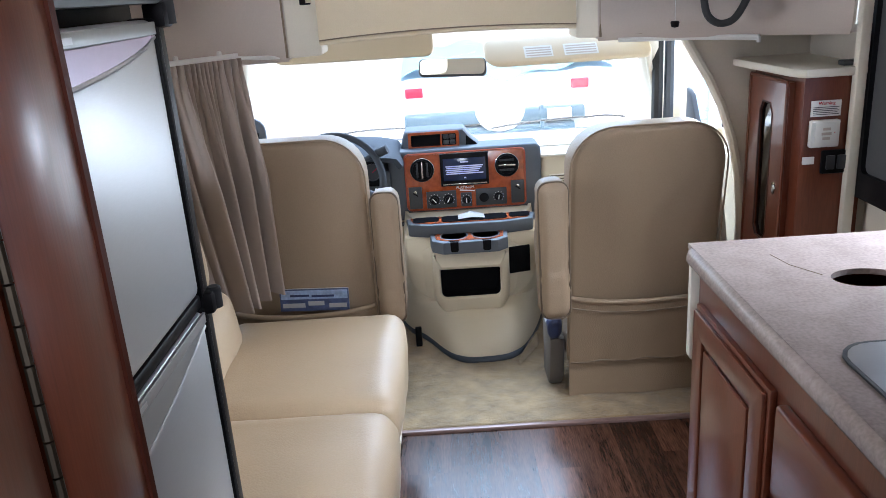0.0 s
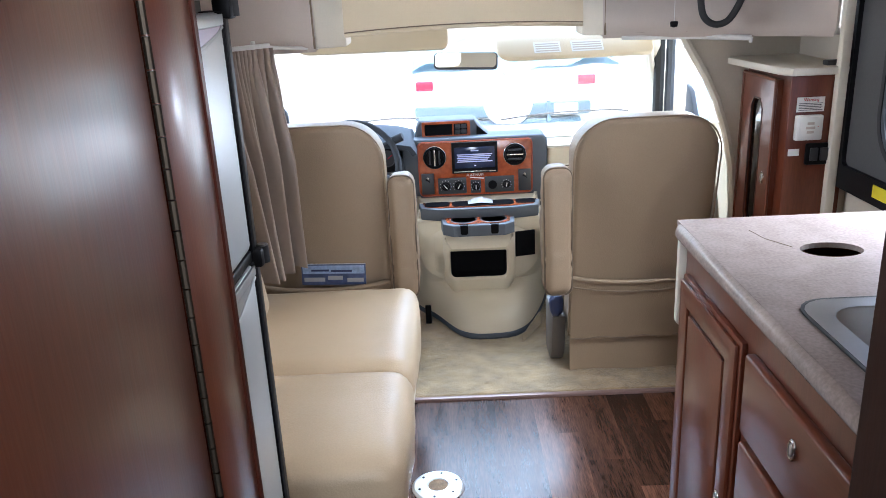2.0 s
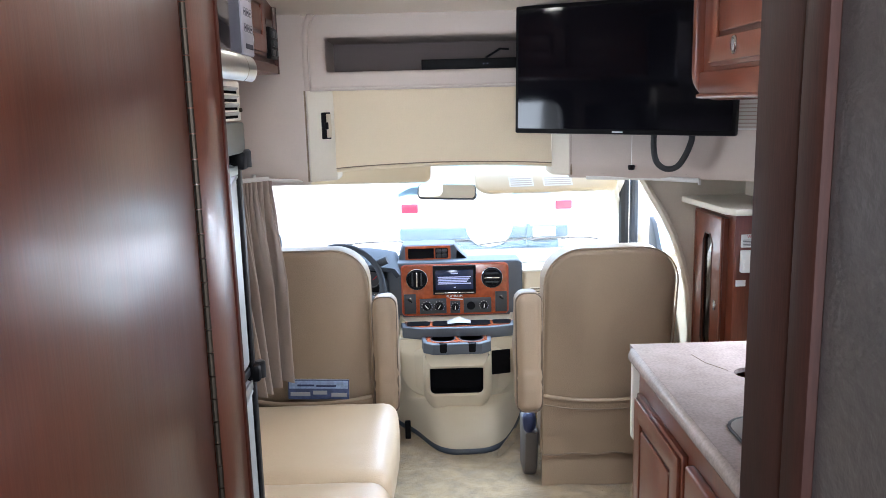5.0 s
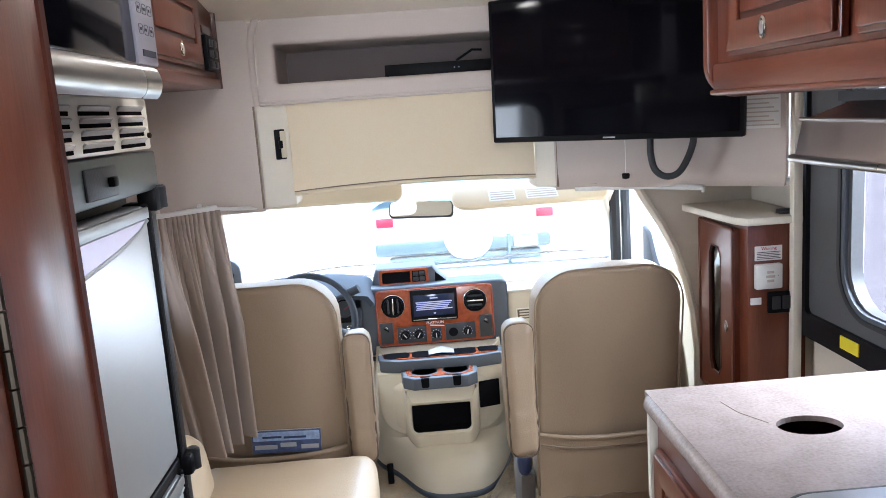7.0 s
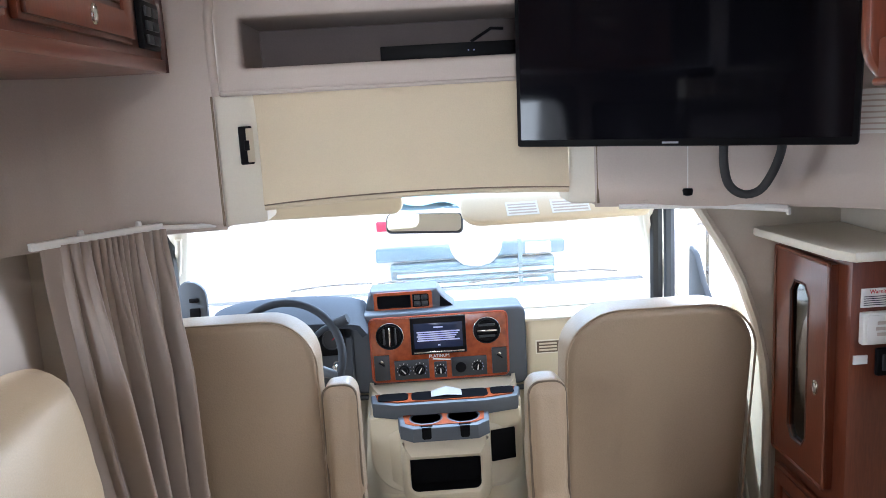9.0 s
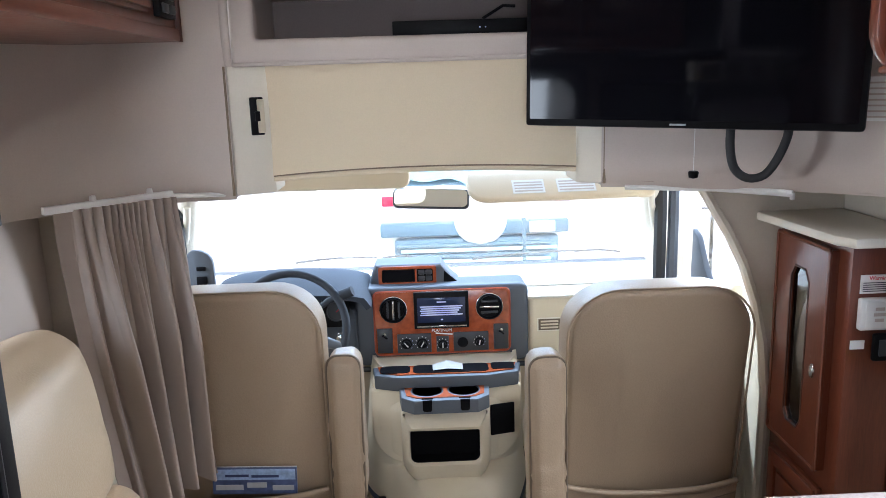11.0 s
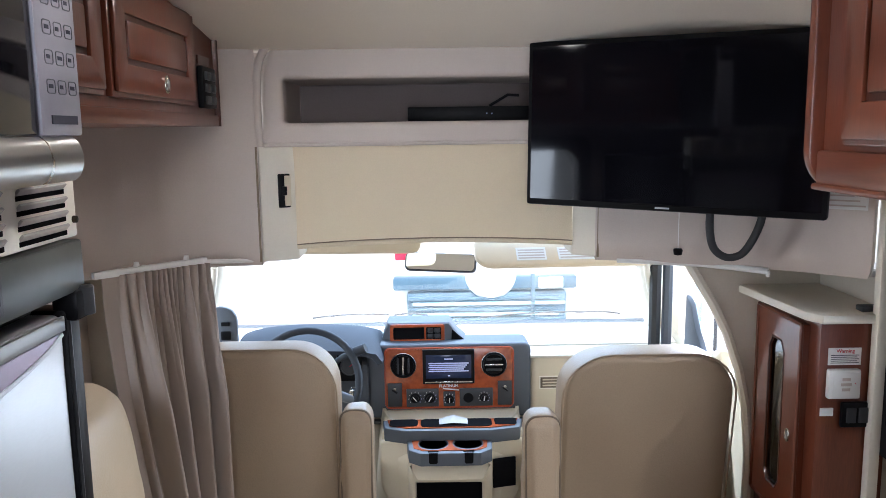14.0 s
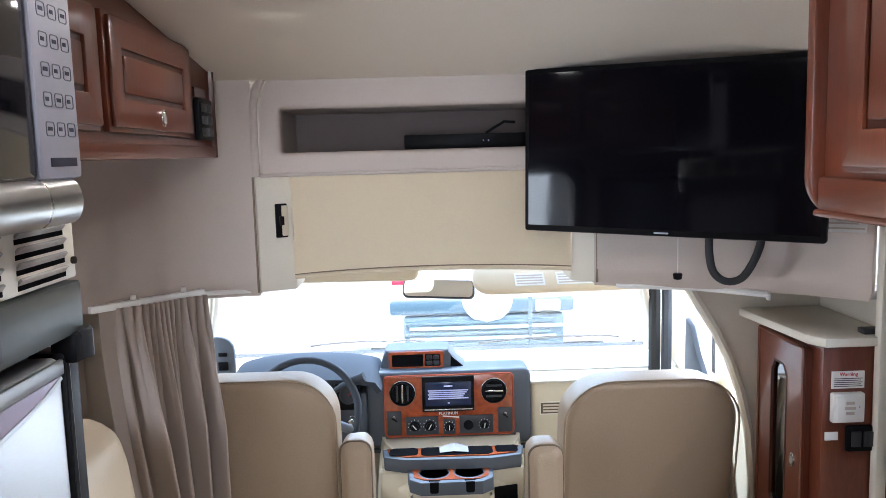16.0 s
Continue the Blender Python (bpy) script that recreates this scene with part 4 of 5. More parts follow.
part("cord", tube([(0.622, 2.30, 1.19), (0.622, 2.30, 1.29)], 0.001, 5), PAPER, pull)
part("knob", lathe([(0.0, 0), (0.010, 0.003), (0.012, 0.014), (0.010, 0.018), (0.0, 0.019)], (0.622, 2.30, 1.172), "z", 14), BLACK, pull)

# ---- captain seats ----
def seat(cx, arm_side, lean, top, arm_at, label):
    """A captain seat seen from behind; lean: how far its back tips towards the coach per metre of height."""
    st = thing("captain_seat", (cx, 2.62, 0.0), label, "seat", "cab seats")
    x0, x1 = cx - 0.226, cx + 0.226

    def leant(bm):
        for v in bm.verts:
            v.co.y -= lean * max(0.0, v.co.z - 0.05)
        return bm

    out = rounded(x0, x1, 0.13, top, (0.02, 0.02, 0.125, 0.125), 8)
    bm = prism(out, 0.13, "y", 2.43, 0.035, 5)
    for v in bm.verts:
        u = (v.co.x - cx) / 0.226
        v.co.y += 0.022 * u * u
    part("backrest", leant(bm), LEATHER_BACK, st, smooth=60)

    def bow(u):
        return math.sin(math.pi * min(1, u * 4, (1 - u) * 4) / 2)

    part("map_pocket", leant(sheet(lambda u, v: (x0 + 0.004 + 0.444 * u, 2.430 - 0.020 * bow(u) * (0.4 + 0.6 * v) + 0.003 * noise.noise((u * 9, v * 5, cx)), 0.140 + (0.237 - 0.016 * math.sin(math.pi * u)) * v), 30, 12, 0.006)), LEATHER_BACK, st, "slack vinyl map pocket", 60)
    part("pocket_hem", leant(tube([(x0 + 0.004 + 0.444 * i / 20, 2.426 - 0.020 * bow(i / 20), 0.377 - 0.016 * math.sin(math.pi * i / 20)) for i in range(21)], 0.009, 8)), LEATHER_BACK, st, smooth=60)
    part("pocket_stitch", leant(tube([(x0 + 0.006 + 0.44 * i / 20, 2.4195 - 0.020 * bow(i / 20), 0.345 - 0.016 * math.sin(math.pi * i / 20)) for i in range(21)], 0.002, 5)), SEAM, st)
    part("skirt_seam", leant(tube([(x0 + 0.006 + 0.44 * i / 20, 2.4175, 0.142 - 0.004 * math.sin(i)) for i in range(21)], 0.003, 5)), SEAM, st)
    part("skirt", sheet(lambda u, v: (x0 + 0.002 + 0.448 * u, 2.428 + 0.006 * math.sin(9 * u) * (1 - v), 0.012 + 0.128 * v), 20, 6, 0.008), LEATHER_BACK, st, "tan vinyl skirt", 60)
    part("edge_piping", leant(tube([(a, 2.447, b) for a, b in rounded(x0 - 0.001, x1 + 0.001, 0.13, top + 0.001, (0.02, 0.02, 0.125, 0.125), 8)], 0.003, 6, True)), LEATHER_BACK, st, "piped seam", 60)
    part("seat_cushion", pillow(cx - 0.24, cx + 0.24, 2.56, 3.0, 0.27, 0.43, 0.05, 0.02, 10, 3), LEATHER, st)
    part("pedestal", box(cx - 0.17, cx + 0.17, 2.58, 2.92, 0.012, 0.27, 0.02), GREY_PL, st)
    ax, ay, az, ah = arm_at
    arm = pillow(-0.042, 0.042, -0.055, 0.055, 0.0, ah, 0.026, 0.006, 22, 7)
    for v in arm.verts:
        k = 1 - abs(v.co.z - 0.14) / 0.13
        if k > 0:
            v.co.y -= 0.006 * k * math.sin(v.co.z * 230 + 9 * v.co.x)
            v.co.x += 0.0015 * k * math.sin(v.co.z * 190)
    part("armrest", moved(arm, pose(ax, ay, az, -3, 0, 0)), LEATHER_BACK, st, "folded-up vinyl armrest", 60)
    loop = rounded(-0.041, 0.041, 0.0, ah, 0.026, 5)
    part("armrest_piping", moved(tube([(a, -0.040, b) for a, b in loop], 0.0032, 6, True), pose(ax, ay, az, -3, 0, 0)), PIPING, st, "brown piping")
    return st


seat(0.567, -1, 0.165, 0.914, (0.272, 2.225, 0.395, 0.395), "tan vinyl reclined passenger captain seat with an armrest")
seat(-0.488, 1, 0.02, 0.909, (-0.210, 2.43, 0.325, 0.415), "tan vinyl driver captain seat with an armrest")
rod = thing("seat_lever_shroud", (0.29, 2.52, 0.0), "grey plastic seat side cover", "seat cover")
part("cover", prism([(2.44, 0.21), (2.475, 0.05), (2.51, 0.014), (2.62, 0.014), (2.62, 0.22)], 0.05, "x", 0.285, 0.010), surface("warm_grey_plastic", (0.10, 0.088, 0.08), 0.45, vary=0.08), rod)
part("belt_buckle", pillow(0.280, 0.322, 2.43, 2.48, 0.212, 0.285, 0.016, 0.004, 6, 3, 0.006), surface("navy_belt", (0.02, 0.03, 0.08), 0.5), rod)

br = thing("brochure", (-0.455, 2.41, 0.38), "blue printed brochure in the seat pocket", "brochure")
part("cover", moved(box(-0.108, 0.108, -0.003, 0.003, 0, 0.072), pose(-0.455, 2.414, 0.376, 0, 2, 0)), BROCHURE, br)
BM = pose(-0.455, 2.414, 0.376, 0, 2, 0)
part("sky_band", moved(box(-0.104, 0.104, -0.0042, -0.003, 0.040, 0.069), BM), surface("pale_blue_print", (0.28, 0.36, 0.52), 0.35, vary=0.5, scale=30, grain=90, bump=0), br, "pale blue printed sky")
for a, b, z in ((-0.075, -0.015, 0.052), (-0.008, 0.062, 0.050)):
    part("title_stroke", moved(box(a, b, -0.0050, -0.0041, z - 0.0035, z + 0.0035), BM), surface("navy_print", (0.02, 0.03, 0.09), 0.4, bump=0), br)
for a, b, z in ((-0.10, -0.03, 0.012), (-0.02, 0.03, 0.018), (0.045, 0.10, 0.010)):
    part("picture_block", moved(box(a, b, -0.0042, -0.003, z, z + 0.014), BM), PAPERGREY, br)
part("page_block", moved(box(-0.107, 0.107, 0.0031, 0.009, 0.0, 0.0715), BM), PAPER, br)

# ---- curtain ----
cu = thing("curtain", (-0.66, 2.23, 0.5), "taupe pleated curtain on a white ceiling track", "curtain")


def drape(u, v):
    """u along the track, v from the top down: tight pleats at the tape fall into a few deep folds that sweep towards the cab."""
    a, b = Vector((-0.755, 2.15)), Vector((-0.565, 2.340))
    n = Vector((b.y - a.y, a.x - b.x)).normalized()
    g = max(0.0, (v - 0.06) / 0.94)
    sweep = g ** 1.25
    p = a + (b - a) * u
    flat = max(0.0, min(1.0, (u - 0.13) / 0.10))
    tight = 0.013 * abs(math.sin(math.pi * (u * 17 + 0.5 * math.sin(u * 11)))) * max(0.0, 1 - v * 2.0) * flat
    loose = min(1.0, max(0.0, v - 0.03) * 2.2)
    q = u + 0.035 * math.sin(3.2 * v + 5 * u) * flat
    wave = 0.5 + 0.5 * math.cos(math.tau * (q * 5.1 + 0.1 + 0.35 * v))
    deep = (0.068 + 0.018 * math.sin(u * 8)) * wave * loose * flat
    small = abs(math.sin(math.pi * (q * 12.3 + 0.9 * v * v))) * 0.009 * loose * (1 - 0.5 * v) * flat
    p = p + n * (tight + deep + small - 0.02 * loose)
    return p.x + (0.085 * (1 - u) + 0.030 * u) * sweep, p.y, 1.160 - (0.700 - 0.03 * u) * v - 0.008 * math.sin(u * 14) * v


part("cloth", sheet(drape, 300, 46, 0.0015), CURTAIN, cu, smooth=80)
part("track", moved(box(-0.145, 0.145, -0.008, 0.008, -0.008, 0.008, 0.002), pose(-0.67, 2.243, 1.172, 0, 0, 47)), WHITE_PL, cu, "white curtain track")
part("track_front", tube([(-0.575, 2.345, 1.168), (-0.53, 2.40, 1.16), (-0.47, 2.44, 1.155)], 0.006, 6), WHITE_PL, cu)
part("heading_tape", sheet(lambda u, v: (drape(u, 0.0)[0], drape(u, 0.0)[1] - 0.002, 1.168 - 0.014 * v), 150, 2, 0.002), CURTAIN, cu, smooth=80)
part("clip", lathe([(0.008, 0), (0.006, 0.012), (0.0, 0.013)], (-0.70, 2.222, 1.178), "z", 10), WHITE_PL, cu)
part("clip", lathe([(0.008, 0), (0.006, 0.012), (0.0, 0.013)], (-0.61, 2.315, 1.178), "z", 10), WHITE_PL, cu)
tr = thing("curtain_track", (0.72, 2.33, 1.13), "white curtain track over the cab opening", "curtain track")
part("track", tube([(0.50, 2.43, 1.142), (0.70, 2.36, 1.14), (0.83, 2.25, 1.138)], 0.008, 8), WHITE_PL, tr)
part("bracket", box(0.826, 0.834, 2.244, 2.256, 1.124, 1.14, 0.002), WHITE_PL, tr)


dr = thing("tied_curtain", (0.85, 2.50, 0.05), "cream curtain gathered beside the cab opening", "curtain")
part("cloth", sheet(lambda u, v: (0.775 + 0.10 * u + 0.05 * (1 - v) - 0.07 * v * v + 0.004 * math.sin(v * 11), 2.50 + 0.018 * math.sin(u * 19 + v * 1.5) + 0.02 * u, 0.05 + 0.80 * v), 40, 24, 0.002), POST, dr, smooth=80)
# ---- dash ----
da = thing("dashboard", (0, 3.3, 0.4), "slate grey and cream dashboard with burl centre panel", "dashboard")
part("top_pad", sheet(lambda u, v: (-0.925 + 1.85 * u, 3.25 + 0.40 * v, 0.685 + 0.025 * math.sin(v * 3.1) - 0.02 * v), 20, 8, 0.02), POST, da, "pale dash top", 60)
part("binnacle", sheet(lambda u, v: (-0.74 + 0.56 * u, 3.11 + 0.36 * v, 0.665 + 0.10 * math.sin(math.pi * u) ** 0.2 * math.sin(0.5 + 2.3 * v)), 24, 10, 0.02), HOODDARK, da, "dark slate instrument hood", 60)
gp = part("gauge_panel", box(-0.66, -0.26, 3.16, 3.18, 0.58, 0.73, 0.01), BLACK, da, "black instrument panel")
for gx, gz, gr in ((-0.52, 0.655, 0.05), (-0.40, 0.665, 0.05), (-0.305, 0.64, 0.035)):
    g = part("gauge", lathe([(gr, 0.0), (gr, -0.006), (gr * 0.9, -0.006), (gr * 0.88, -0.001), (0, -0.001)], (gx, 3.159, gz), "y", 24), DARK_PL, gp, "round dial")
    part("needle", moved(box(-0.0012, 0.0012, -0.004, -0.003, 0, gr * 0.75), pose(gx, 3.157, gz, 0, 50, 0)), RED, g)
part("centre_console_face", prism(rounded(-0.245, 0.368, 0.418, 0.705, 0.03, 4), 0.14, "y", 3.207, 0.014, 3), GREY_PL, da, "slate grey centre stack")
part("left_face", box(-0.92, -0.24, 3.19, 3.34, 0.36, 0.64, 0.02), GREY_PL, da, "slate grey knee panel")
part("passenger_face", box(0.366, 0.925, 3.215, 3.40, 0.36, 0.665, 0.025, 3), CREAM_PL, da, "cream passenger dash face")
part("passenger_lip", sheet(lambda u, v: (0.366 + 0.559 * u, 3.20 + 0.10 * v, 0.655 + 0.028 * math.sin(v * 2.2)), 6, 6, 0.012), POST, da, "ivory dash edge", 60)
part("lower_panel", box(-0.92, 0.92, 3.26, 3.42, 0.05, 0.42, 0.02), CREAM_PL, da, "cream lower dash")
# shadow gap under the centre stack, put in as a dark tube
part("lower_lip", tube([(-0.25 + 0.62 * i / 12, 3.20 + 0.012 * math.cos(i / 12 * 6.28), 0.405) for i in range(13)], 0.010, 8), DARK_PL, da, "dark strip drawn for the shadow gap", 60)
part("wood_wedge", box(-0.30, -0.245, 3.17, 3.19, 0.372, 0.395, 0.004), DASHWOOD, da)
lab = part("airbag_label", box(0.40, 0.487, 3.2115, 3.2145, 0.523, 0.572), OFFWHITE, da, "printed airbag notice")
part("label_field", box(0.404, 0.483, 3.2108, 3.2118, 0.527, 0.568), PIPING, lab)
for i in range(3):
    part("label_bar", box(0.412, 0.475, 3.2098, 3.2109, 0.533 + i * 0.0115, 0.539 + i * 0.0115), CREAM_PL, lab)

burl = part("burl_panel", prism(rounded(-0.178, 0.300, 0.462, 0.692, 0.018, 4), 0.012, "y", 3.197, 0.003), DASHWOOD, da, "orange-brown burl trim panel")
part("burl_rim", tube([(a, 3.198, b) for a, b in rounded(-0.178, 0.300, 0.462, 0.692, 0.018, 4)], 0.0035, 6, True), surface("red_brown_rim", (0.36, 0.06, 0.02), 0.3, vary=0.1, bump=0), burl)


def on_dash(x0, x1, z0, z1, d=0.004, bev=0.002, y=3.196):
    return box(x0, x1, y - d, y + 0.002, z0, z1, bev)


rd = thing("radio", (0.058, 3.19, 0.556), "black touchscreen radio in the dash", "radio")
part("case", on_dash(-0.038, 0.155, 0.556, 0.688, 0.008), BLACK, rd)
part("screen", on_dash(-0.026, 0.143, 0.578, 0.668, 0.0095, 0.001), surface("lit_navy_screen", (0.02, 0.03, 0.07), 0.12, bump=0), rd, "navy lit screen")
TXT = glow("screen_text", (0.42, 0.46, 0.70), 0.12)
for i in range(5):
    part("text_bar", on_dash(-0.016 + 0.003 * (i % 2), 0.133 - 0.006 * ((i * 3) % 4), 0.604 + i * 0.0075, 0.6085 + i * 0.0075, 0.0102, 0), TXT, rd)
part("title_bar", on_dash(0.043, 0.075, 0.650, 0.655, 0.0102, 0), TXT, rd)
part("button_bar", on_dash(0.056, 0.064, 0.586, 0.591, 0.0102, 0), TXT, rd)
part("lower_rail", on_dash(-0.03, 0.147, 0.561, 0.566, 0.0095, 0.001), CHROME, rd)

for vx, tilt in ((-0.110, 90), (0.228, 0)):
    av = thing("air_vent", (vx, 3.195, 0.583), "round black air vent with chrome ring", "air vent", "dash air vents")
    part("ring", lathe([(0.047, 0.004), (0.047, -0.008), (0.042, -0.012), (0.038, -0.006), (0.038, -0.003), (0.0, -0.003)], (vx, 3.196, 0.628), "y", 28), BLACK, av, "gloss black ring", 50)
    part("chrome_rim", lathe([(0.0485, 0.003), (0.0485, -0.004), (0.046, -0.006), (0.046, 0.003)], (vx, 3.196, 0.628), "y", 28), CHROME, av)
    for k in (-1, 0, 1):
        m = pose(vx, 3.191, 0.628, 0, tilt, 0)
        part("vane", moved(box(-0.034 + 0.005 * abs(k), 0.034 - 0.005 * abs(k), -0.006, 0.006, k * 0.020 - 0.0035, k * 0.020 + 0.0035, 0.002), m), DARK_PL if k else CHROME, av)


def knob_round(parent, x, z, r, ang):
    k = part("dial", lathe([(r, 0.0), (r, -0.003), (r * 0.72, -0.005), (r * 0.66, -0.016), (0.0, -0.017)], (x, 3.189, z), "y", 20), BLACK, parent)
    part("pointer", moved(box(-0.0018, 0.0018, -0.0185, -0.012, -r * 0.5, r * 0.62), pose(x, 3.189, z, 0, ang, 0)), WHITE_PL, k)
    n = 9
    for i in range(n):
        a = radians(-130 + 260 * i / (n - 1))
        part("tick", box(x + r * 1.25 * math.sin(a) - 0.0011, x + r * 1.25 * math.sin(a) + 0.0011, 3.1865, 3.190, z + r * 1.25 * math.cos(a) - 0.0011, z + r * 1.25 * math.cos(a) + 0.0011), (TXT if i > 5 else WHITE_PL), k)


hc = thing("heater_controls", (0.0, 3.195, 0.466), "dark grey heater control panel with two dials", "controls")
part("plate", on_dash(-0.100, 0.020, 0.468, 0.537, 0.006), DARK_PL, hc)
knob_round(hc, -0.068, 0.503, 0.019, -40)
knob_round(hc, -0.012, 0.503, 0.019, 30)
fs = thing("fan_switch", (0.06, 3.195, 0.466), "dark grey rotary fan switch", "switch", "dash switches")
part("plate", on_dash(0.038, 0.082, 0.468, 0.525, 0.006), DARK_PL, fs)
knob_round(fs, 0.060, 0.497, 0.016, 0)
hs = thing("lighter_panel", (0.16, 3.195, 0.466), "dark grey panel with power socket and switch", "controls")
part("plate", on_dash(0.099, 0.223, 0.468, 0.537, 0.006), DARK_PL, hs)
part("socket", lathe([(0.019, 0), (0.019, -0.004), (0.016, -0.006), (0.0, -0.005)], (0.131, 3.189, 0.502), "y", 20), BLACK, hs, "round power socket cover")
knob_round(hs, 0.190, 0.502, 0.016, 10)
for x0, x1, z0, z1 in ((-0.170, -0.117, 0.470, 0.560), (0.242, 0.294, 0.470, 0.563)):
    sp = thing("dash_switch", ((x0 + x1) / 2, 3.195, z0), "tall dark grey dash switch panel", "switch", "dash switches")
    part("plate", on_dash(x0, x1, z0, z1, 0.006), DARK_PL, sp)
    part("stem", lathe([(0.006, 0), (0.006, -0.006), (0.003, -0.008), (0, -0.008)], ((x0 + x1) / 2, 3.189, z1 - 0.02), "y", 10), CHROME, sp)
    part("lever", moved(box(-0.012, 0.012, -0.012, 0, -0.003, 0.003, 0.002), pose((x0 + x1) / 2, 3.19, z1 - 0.028, 0, 35, 0)), BLACK, sp)
em = thing("emblem", (0.055, 3.197, 0.535), "silver script emblem on the burl panel", "emblem")
writing("lettering", "PLATINUM", 0.0150, (0.058, 3.1962, 0.5455), (90, 0, 0), WHITE_PL, em)
part("underline", moved(box(-0.03, 0.03, -0.0015, 0.001, -0.002, 0.002), pose(0.066, 3.1965, 0.533, 0, 6, 0)), WHITE_PL, em)

pod = thing("dash_pod", (-0.04, 3.27, 0.695), "raised dash pod with burl-framed openings", "dash pod")
part("housing", prism([(-0.20, 0.68), (0.15, 0.68), (0.10, 0.725), (0.065, 0.772), (-0.17, 0.772), (-0.185, 0.74)], 0.13, "y", 3.27, 0.012, 3), GREY_PL, pod)
part("frame", ring_plate(rounded(-0.160, 0.046, 0.700, 0.767, 0.008, 3), rounded(-0.148, 0.034, 0.710, 0.757, 0.006, 3), 0.012, "y", 3.258), DASHWOOD, pod, "burl frame")
part("divider", box(-0.030, -0.024, 3.259, 3.27, 0.709, 0.758), DASHWOOD, pod)
part("opening", box(-0.149, -0.030, 3.265, 3.271, 0.709, 0.758), BIN, pod)
part("switch_block", box(-0.023, 0.035, 3.2635, 3.271, 0.709, 0.758), BLACK, pod)
for r in range(2):
    for c in range(2):
        part("button", box(-0.018 + c * 0.026, 0.004 + c * 0.026, 3.258, 3.264, 0.713 + r * 0.022, 0.731 + r * 0.022, 0.003), DARK_PL, pod)
part("side_vent", prism([(0.072, 0.70), (0.125, 0.70), (0.074, 0.745)], 0.004, "y", 3.2675), BIN, pod)

wheel = thing("steering_wheel", (-0.418, 2.86, 0.67), "slate grey four-spoke steering wheel", "steering wheel")
WM = pose(-0.418, 2.86, 0.674, -24, 0, 0)
n = 40
part("rim", moved(tube([(0.176 * math.cos(i * math.tau / n), 0, 0.176 * math.sin(i * math.tau / n)) for i in range(n)], 0.0125, 10, True), WM), HOODDARK, wheel, smooth=60)
part("hub", moved(prism(rounded(-0.075, 0.075, -0.08, 0.06, 0.035, 5), 0.05, "y", -0.02, 0.015, 3), WM), GREY_PL, wheel)
for ang in (200, 340, 245, 295):
    a = radians(ang)
    part("spoke", moved(tube([(0.05 * math.cos(a), 0.01, 0.05 * math.sin(a)), (0.172 * math.cos(a), 0, 0.172 * math.sin(a))], [0.022, 0.013], 8), WM), GREY_PL, wheel, smooth=60)
part("column", tube([(-0.418, 2.89, 0.657), (-0.43, 3.18, 0.56)], [0.05, 0.06], 14), GREY_PL, wheel, smooth=60)
part("shift_lever", tube([(-0.36, 2.93, 0.70), (-0.30, 2.92, 0.745), (-0.255, 2.91, 0.765)], [0.008, 0.010, 0.013], 10), HOODDARK, wheel, "grey gear lever", 60)
part("lever_tip", tube([(-0.262, 2.911, 0.762), (-0.222, 2.905, 0.779)], [0.017, 0.016], 12), HOODDARK, wheel, "grey gear lever grip", 60)
keys = thing("key_bunch", (-0.275, 2.99, 0.56), "bunch of keys in the ignition", "keys")
for i in range(5):
    part("key", moved(box(-0.006, 0.006, -0.0012, 0.0012, -0.03, 0.0, 0.001), pose(-0.275 + 0.006 * (i - 2), 2.985 + 0.004 * (i % 2), 0.605, 0, 14 * (i - 2), 30 * i)), CHROME, keys)
part("ring", tube([(-0.275 + 0.011 * math.cos(k), 2.985, 0.607 + 0.011 * math.sin(k)) for k in [i * math.tau / 12 for i in range(12)]], 0.0015, 5, True), CHROME, keys)

# ---- engine cover and console ----
con = thing("engine_console", (0.06, 2.95, 0.0), "cream moulded engine cover with cup holders and bins", "console")
prof = [(0.0, -0.225, 0.335), (0.08, -0.217, 0.327), (0.155, -0.21, 0.32), (0.25, -0.20, 0.318), (0.40, -0.188, 0.315), (0.455, -0.18, 0.31)]


def cover_front(u, v):
    """Front skin of the engine cover, bulging towards the coach near the floor."""
    f = v * (len(prof) - 1)
    i = min(int(f), len(prof) - 2)
    k = f - i
    z, a, b = (prof[i][j] * (1 - k) + prof[i + 1][j] * k for j in range(3))
    s = 2 * u - 1
    dome = math.sqrt(max(0.0, 1 - (z / 0.145) ** 2)) if z < 0.145 else 0.0
    bulge = 0.225 * dome * math.exp(-abs((s - 0.14) / 0.66) ** 4.0)
    y = 3.0 - 0.05 * (1 - s * s) - bulge + 0.14 * abs(s) ** 8
    y += 0.035 * math.exp(-((s - 0.25) / 0.30) ** 2 - ((z - 0.105) / 0.022) ** 2)
    y += 0.07 * max(0.0, min(1.0, (z - 0.355) / 0.04))
    return a + (b - a) * u, y, z + 0.004


part("cover", sheet(cover_front, 60, 60, 0.012), CREAM_PL, con, "cream engine cover", 70)
part("cover_top", box(-0.185, 0.315, 3.0, 3.26, 0.40, 0.452, 0.015), CREAM_PL, con)
edge = [cover_front(i / 40, 0.0) for i in range(41)]
part("floor_seal", tube([(x, y - 0.012, 0.016) for x, y, z in edge], 0.013, 8), surface("blue_grey_seal", (0.045, 0.055, 0.07), 0.5, bump=0.05), con, "blue-grey rubber floor seal", 60)


